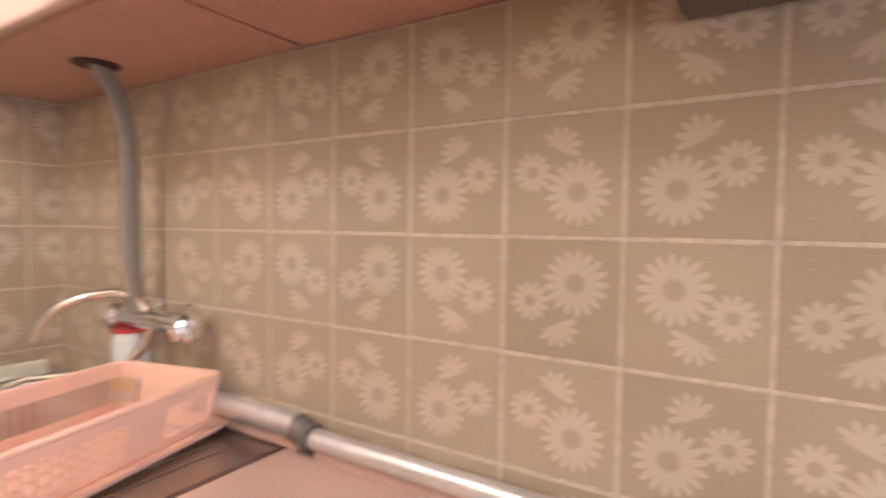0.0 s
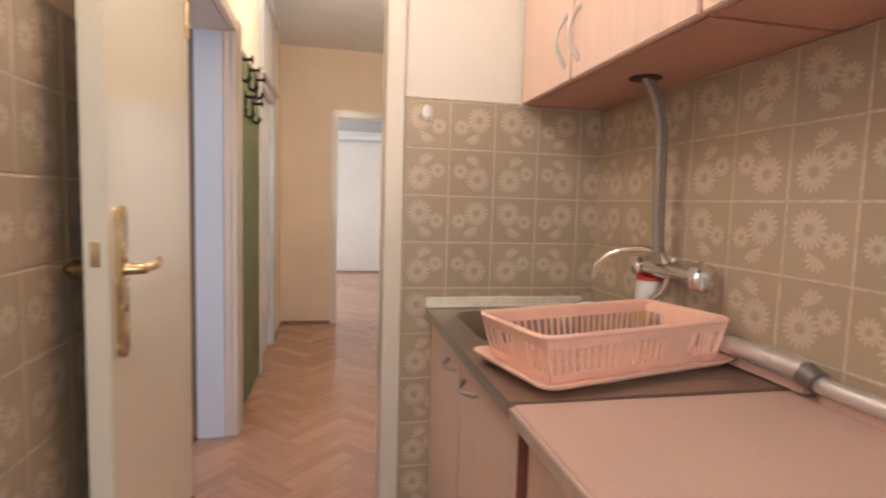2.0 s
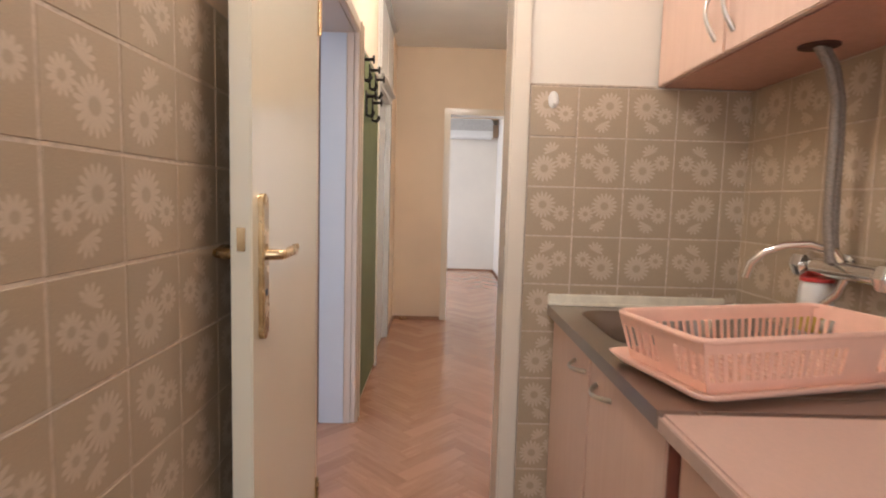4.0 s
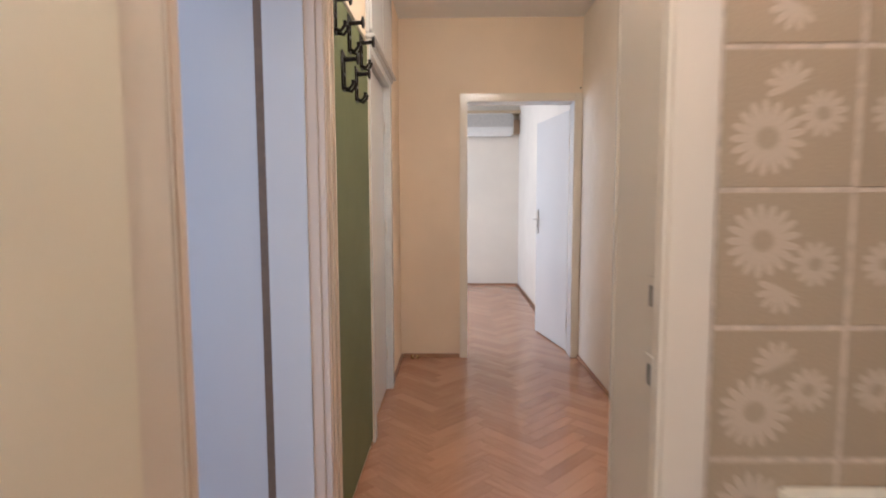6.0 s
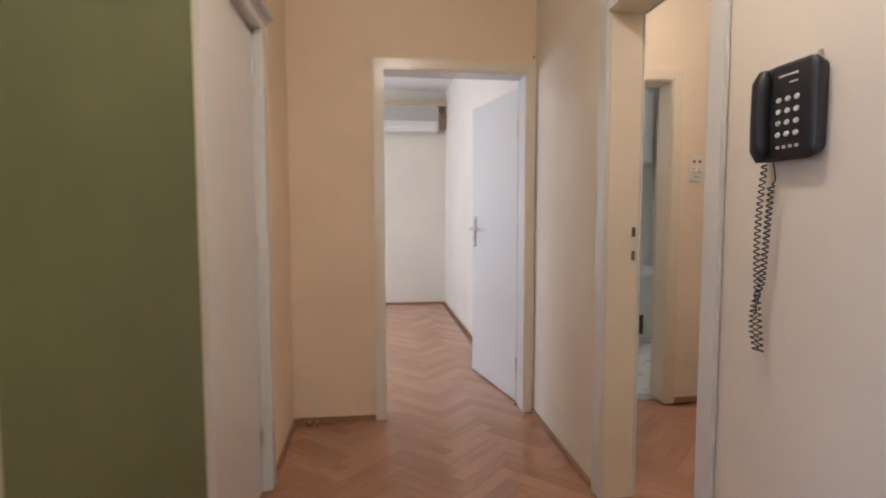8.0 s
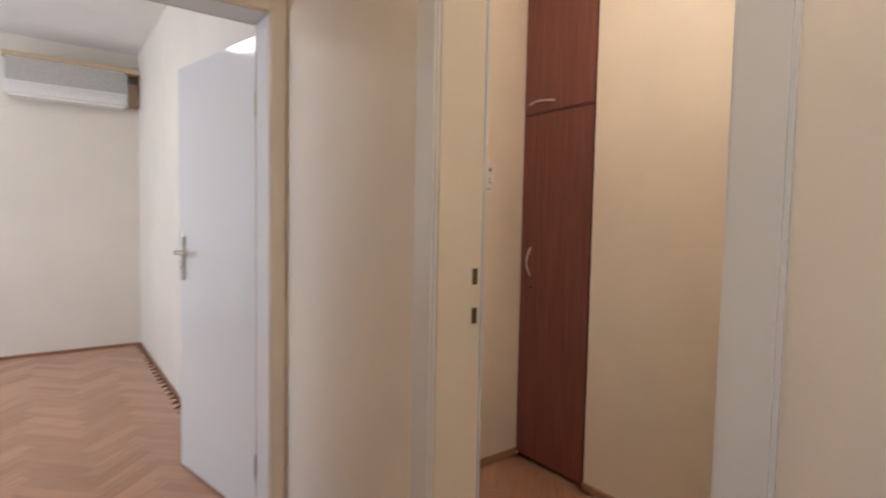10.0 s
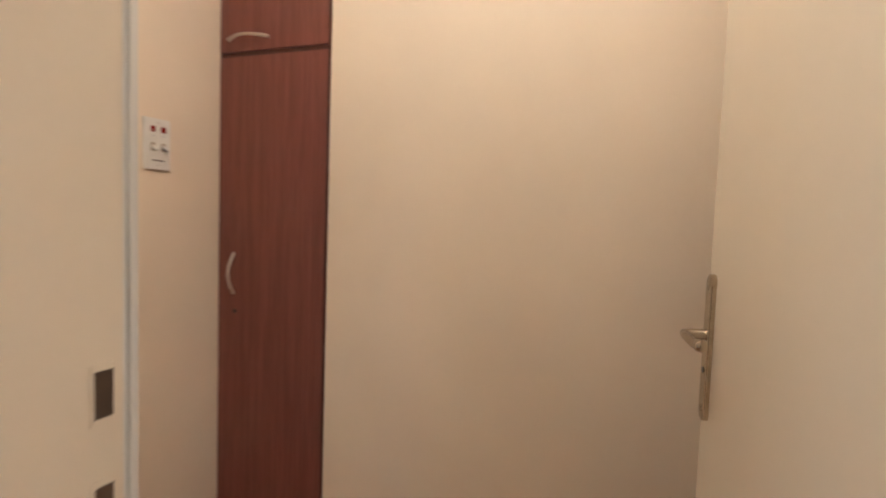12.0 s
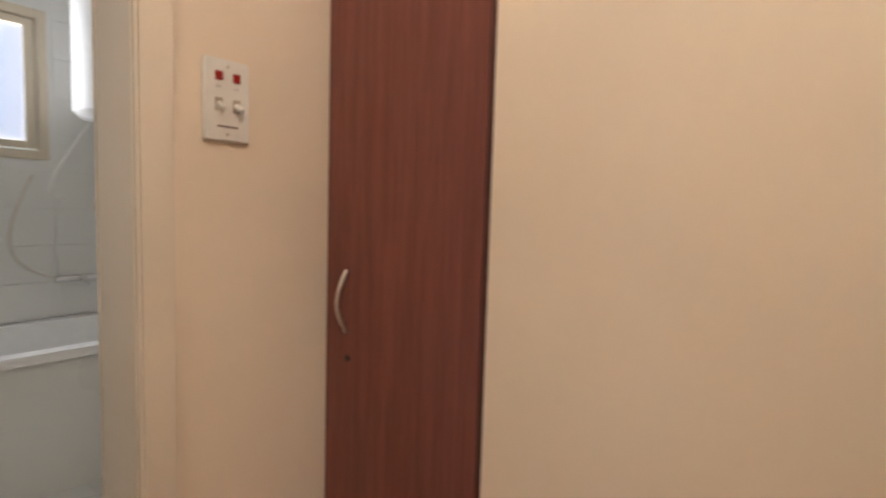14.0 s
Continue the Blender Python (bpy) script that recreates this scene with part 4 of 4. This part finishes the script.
rings = [[bm.verts.new((x, y, 0.60)) for x, y, z in n0], [bm.verts.new(p) for p in n0], [bm.verts.new(p) for p in n1],
         [bm.verts.new((1.17 + (x - 1.17) * 0.93, 5.715 + (y - 5.715) * 0.82, 0.30)) for x, y, z in n1]]
for a, b in zip(rings, rings[1:]):
    for k in range(len(a)):
        j = (k + 1) % len(a)
        bm.faces.new((a[k], a[j], b[j], b[k]))
bm.faces.new(rings[-1])
part("basin", bm, ENAMEL, tub)
boxpart("front_panel", (0.20, 2.14, 5.355, 5.385, -0.004, 0.598), BATH_TILE, tub, 0.002)
boxpart("access_opening", (1.55, 1.68, 5.350, 5.3545, 0.04, 0.23), DARK, tub, 0.001, "dark inspection opening")
boiler = thing("water_heater", "white cylindrical electric water heater on the bathroom wall", "water heater", pose(1.77, 5.86, 1.74))
bm = bmesh.new()
lathe(bm, [(0.08, -0.03), (0.18, -0.012), (0.215, 0.02), (0.215, 0.70), (0.18, 0.74), (0.06, 0.75)], 32)
part("tank", bm, ENAMEL, boiler)
for x in (-0.06, 0.06):
    tubepart("pipe", [(x, 0, -0.03), (x, 0.02, -0.2), (x, 0.12, -0.38), (x, 0.235, -0.5)], 0.009, SATIN, boiler, 8)
tubepart("cable", arc((-0.12, 0.05, -0.02), (-0.2, 0.235, -0.45), (-0.12, 0, -0.12), 12), 0.005, WHITE_PLASTIC, boiler, 6)
ob = thing("bath_tap", "chrome bath mixer with a hand shower", "tap")
tubepart("body", [(1.50, 6.04, 0.86), (1.72, 6.04, 0.86)], 0.02, CHROME, ob, 12)
tubepart("spout", [(1.61, 6.03, 0.86), (1.61, 5.95, 0.87), (1.61, 5.89, 0.84)], 0.013, CHROME, ob, 10)
for x in (1.55, 1.67):
    tubepart("union", [(x, 6.097, 0.86), (x, 6.05, 0.86)], 0.016, CHROME, ob, 10)
tubepart("shower_hose", arc((1.52, 6.03, 0.86), (1.42, 6.05, 1.42), (-0.16, -0.02, -0.1), 14), 0.007, SATIN, ob, 8)
win = tagged(new("window_1"), "small cream wooden bathroom window with bright panes", "window", kind="structure")
for dims in ((0.96, 1.01, 6.090, 6.18, 1.50, 2.28), (1.46, 1.51, 6.090, 6.18, 1.50, 2.28), (1.01, 1.46, 6.090, 6.18, 1.50, 1.55), (1.01, 1.46, 6.090, 6.18, 2.23, 2.28)):
    boxpart("window_frame", dims, WOOD_WINDOW, win, 0.006)
for dims in ((1.015, 1.06, 6.100, 6.140, 1.555, 2.225), (1.41, 1.455, 6.100, 6.140, 1.555, 2.225), (1.06, 1.41, 6.100, 6.140, 1.555, 1.595), (1.06, 1.41, 6.100, 6.140, 2.185, 2.225)):
    boxpart("sash", dims, WOOD_WINDOW, win, 0.005)
boxpart("pane", (1.06, 1.41, 6.118, 6.123, 1.595, 2.185), PANE, win, 0).visible_shadow = False

# ---- living room ----
ac = thing("air_conditioner", "grey-white split air conditioner high on the living room wall", "air conditioner")
bm = bmesh.new()
box(bm, -0.98, -0.085, 7.37, YR - 0.001, 2.275, 2.60, 0.025, 3)
part("casing", bm, WHITE_PLASTIC, ac)
boxpart("front_panel", (-0.97, -0.095, 7.362, 7.3695, 2.40, 2.585), plain("grey panel", (0.44, 0.42, 0.38), 0.4), ac, 0.003, "pale grey front panel")
for k in range(3):
    boxpart("louvre", (-0.95, -0.115, 7.352 + 0.006 * k, 7.366 + 0.006 * k, 2.372 - 0.022 * k, 2.376 - 0.022 * k), WHITE_PLASTIC, ac, 0.001)
boxpart("top_ledge", (-0.99, 0.016, 7.40, YR - 0.001, 2.6005, 2.645), plain("yellowed board", (0.56, 0.43, 0.27), 0.6), ac, 0.004, "yellowed board behind the unit")
boxpart("pipe_cover", (-0.084, 0.016, 7.46, YR - 0.001, 2.31, 2.52), plain("tan pipe wrap", (0.40, 0.28, 0.18), 0.6), ac, 0.01, "tan pipe cover")


def plain_window(name, label, axis, a, u0, u1, z0, z1, mid):
    """Frame, mullions and glass in an outer wall."""
    w = tagged(new(name), label, "window", kind="structure")
    bars = [(u0, u0 + 0.06, z0, z1), (u1 - 0.06, u1, z0, z1), (u0 + 0.06, u1 - 0.06, z0, z0 + 0.06), (u0 + 0.06, u1 - 0.06, z1 - 0.06, z1)]
    bars += [(m - 0.04, m + 0.04, z0 + 0.06, z1 - 0.06) for m in mid]
    for p, q, zb, zt in bars:
        boxpart("window_frame", (a - 0.03, a + 0.03, p, q, zb, zt) if axis == "x" else (p, q, a - 0.03, a + 0.03, zb, zt), WOOD_WINDOW, w, 0.005)
    return w


plain_window("window_2", "wide white living room window", "x", -4.08, 4.7, 6.9, 0.9, 2.3, (5.43, 6.17))
plain_window("window_3", "white side room window", "x", -4.68, -1.3, 0.3, 0.9, 2.2, (-0.5,))
# window_4 is never in view, added round the kitchen fill light
plain_window("window_4", "unseen white window added to the kitchen", "y", -3.13, -1.37, -0.53, 1.05, 2.25, (-0.95,))

# ---- wall tiles ----
P, G = 0.1525, 0.0015


def tile_mesh(w, h, u0, u1, v0, v1):
    """One glazed tile with eased edges, front at -y, the pattern's square in its UVs."""
    bm = bmesh.new()
    e, t = 0.002, 0.007
    back = [bm.verts.new(p) for p in ((0, 0, 0), (w, 0, 0), (w, 0, h), (0, 0, h))]
    mid = [bm.verts.new(p) for p in ((0, -t + e, 0), (w, -t + e, 0), (w, -t + e, h), (0, -t + e, h))]
    top = [bm.verts.new(p) for p in ((e, -t, e), (w - e, -t, e), (w - e, -t, h - e), (e, -t, h - e))]
    for a, b in ((back, mid), (mid, top)):
        for k in range(4):
            j = (k + 1) % 4
            bm.faces.new((a[k], a[j], b[j], b[k]))
    bm.faces.new(top)
    uv = bm.loops.layers.uv.new("UVMap")
    for f in bm.faces:
        for l in f.loops:
            l[uv].uv = (u0 + (u1 - u0) * l.vert.co.x / w, v0 + (v1 - v0) * l.vert.co.z / h)
    return mesh_of("tile", bm, TILE)


meshes = {}


def tile(parent, m, w, h, fu, fv, cu=(0, 1), cv=(0, 1)):
    """A tile of the visible size w x h; cu, cv: the part of the pattern square that it shows; fu, fv: mirrored."""
    key = (round(w, 4), round(h, 4), fu, fv, cu, cv)
    if key not in meshes:
        a, b = (cu[1], cu[0]) if fu else cu
        c, d = (cv[1], cv[0]) if fv else cv
        if fu:
            a, b = 1 - cu[0], 1 - cu[1]
        if fv:
            c, d = 1 - cv[0], 1 - cv[1]
        meshes[key] = tile_mesh(w, h, a, b, c, d)
    ob = new("tile", meshes[key])
    ob.parent = parent
    ob.matrix_basis = m


def tile_field(name, label, m, left, right, joint, z0, z1, zjoint, skip=None):
    """Tiles on the plane of m (x along, z up, front at -y) with a grout bed behind."""
    bm = bmesh.new()
    box(bm, left, right, -0.0102, -0.0005, z0, z1)
    bed = structure(name, bm, GROUT, label)
    bed.matrix_world = m
    i0, i1 = math.floor((left - joint) / P), math.ceil((right - joint) / P)
    k0, k1 = math.floor((z0 - zjoint) / P), math.ceil((z1 - zjoint) / P)
    for i in range(i0, i1):
        for k in range(k0, k1):
            a, b = max(joint + i * P, left), min(joint + (i + 1) * P, right)
            c, d = max(zjoint + k * P, z0), min(zjoint + (k + 1) * P, z1)
            if b - a < 0.012 or d - c < 0.012 or (skip and skip(a, b, c, d)):
                continue
            cu = (round((a - joint) / P - i, 4), round((b - joint) / P - i, 4))
            cv = (round((c - zjoint) / P - k, 4), round((d - zjoint) / P - k, 4))
            wob = random.Random(i * 97 + k * 13 + len(name))
            tile(bed, Matrix.Translation((a + G, -0.0042 + wob.uniform(-0.0004, 0.0004), c + G)), b - a - 2 * G, d - c - 2 * G, i % 2 == 0, k % 2 == 0, cu, cv)


tile_field("tiles_kitchen_end", "beige wall tiles with pale daisies beside the doorway", pose(0, 0, 0), -0.688, -0.001, -0.54, 0.0, 1.572, 1.419,
           lambda a, b, c, d: d < 0.85 and a > -0.53)
tile_field("tiles_kitchen_east", "beige wall tiles with pale daisies behind the worktop", pose(0, 0, 0, 0, 0, -90), 0.012, 2.30, 0.04, 0.80, 1.572, 1.419)
tile_field("tiles_kitchen_west", "beige wall tiles with pale daisies", pose(XW, 0, 0, 0, 0, 90), -2.15, -0.02, -1.06, 0.0, 1.572, 1.419)
ob = tagged(part("trim", (lambda b: (box(b, -0.688, -0.303, -0.011, -0.001, 1.573, 1.580, 0.002), b)[1])(bmesh.new()), GROUT), "pale grout edge along the top of the tiles", kind="structure")

# ---- parquet ----
BW, BL = 0.075, 0.375


def block_mesh():
    bm = bmesh.new()
    w, l, e = BW / 2 - 0.0003, BL / 2 - 0.0003, 0.0006
    lo = [bm.verts.new(p) for p in ((-w, -l, -0.012), (w, -l, -0.012), (w, l, -0.012), (-w, l, -0.012))]
    hi = [bm.verts.new(p) for p in ((-w, -l, -e), (w, -l, -e), (w, l, -e), (-w, l, -e))]
    top = [bm.verts.new(p) for p in ((-w + e, -l + e, 0), (w - e, -l + e, 0), (w - e, l - e, 0), (-w + e, l - e, 0))]
    for a, b in ((lo, hi), (hi, top)):
        for k in range(4):
            j = (k + 1) % 4
            bm.faces.new((a[k], a[j], b[j], b[k]))
    bm.faces.new(top)
    uv = bm.loops.layers.uv.new("UVMap")
    for f in bm.faces:
        for l in f.loops:
            l[uv].uv = l.vert.co.xy
    return bm


def herringbone(x0, x1, y0, y1):
    """Poses of the blocks whose middle lies in the rectangle: zigzag rows that run along y."""
    out = []
    s = math.sqrt(0.5)
    for i in range(-90, 90):
        for k in range(-90, 90):
            # lattice of the herringbone in block axes
            px, py = k * BW + i * BL * 1.0, k * BW - i * BL * 1.0
            for turned in (0, 1):
                cx, cy = (px + BL / 2, py + BW / 2) if turned else (px + BW / 2, py + BW + BL / 2)
                gx, gy = (cx - cy) * s, (cx + cy) * s
                if x0 <= gx <= x1 and y0 <= gy <= y1:
                    out.append((gx, gy, 45 - 90 * turned))
    return out


near, rest = [], []
for gx, gy, a in herringbone(XW - 0.15, XH + 0.15, 0.0, YF + 0.15) + herringbone(0.17, 1.36, 1.85, 3.66):
    inside = gy < 3.2 and gx < XH and gy > 0.3
    (near if inside and len(near) < 300 else rest).append((gx, gy, a))
rest += herringbone(-2.2, 0.07, YF + 0.16, YR + 0.08)
bm = block_mesh()
block = mesh_of("parquet_block", bm, PARQUET)
for gx, gy, a in near:
    ob = new("parquet_block", block)
    ob.parent = floor
    ob.matrix_basis = pose(gx, gy, 0, 0, 0, a)
verts, faces = [], []
base_v = [v.co.copy() for v in block.vertices]
base_f = [tuple(p.vertices) for p in block.polygons]
for gx, gy, a in rest:
    m, o = pose(gx, gy, 0, 0, 0, a), len(verts)
    verts += [tuple(m @ v) for v in base_v]
    faces += [tuple(i + o for i in f) for f in base_f]
me = bpy.data.meshes.new("parquet")
me.from_pydata(verts, [], faces)
me.materials.append(PARQUET)
flat = [c for p in block.polygons for i in p.vertices for c in base_v[i].xy]
me.uv_layers.new(name="UVMap").data.foreach_set("uv", flat * len(rest))
ob = new("parquet", me)
ob.parent = floor
tagged(ob, "herringbone oak parquet blocks", kind="stuff")

# ---- bathroom tiles ----


def slab_mesh(w, d):
    bm = bmesh.new()
    box(bm, 0, w, 0, d, -0.004, 0.0, 0.0008, 1)
    return mesh_of("tile", bm, BATH_FLOOR)


slab = slab_mesh(0.297, 0.297)
for i in range(6):
    for k in range(5):
        ob = new("tile", slab)
        ob.parent = bath_floor
        ob.matrix_basis = pose(0.20 + 0.30 * i, 3.86 + 0.30 * k, 0.0)
wall_n, bm = bpy.data.objects["wall_bathroom_north"], bmesh.new()
box(bm, 0, 0.297, -0.006, 0, 0, 0.197, 0.001, 1)
glazed = mesh_of("tile", bm, BATH_TILE)
for i in range(6):
    for k in range(10):
        x, z = 0.33 + 0.30 * i, 0.645 + 0.20 * k
        if x + 0.3 > 0.96 and x < 1.51 and z + 0.2 > 1.50 and z < 2.28:
            continue
        ob = new("tile", glazed)
        ob.parent = wall_n
        ob.matrix_basis = pose(x, 6.0995, z)
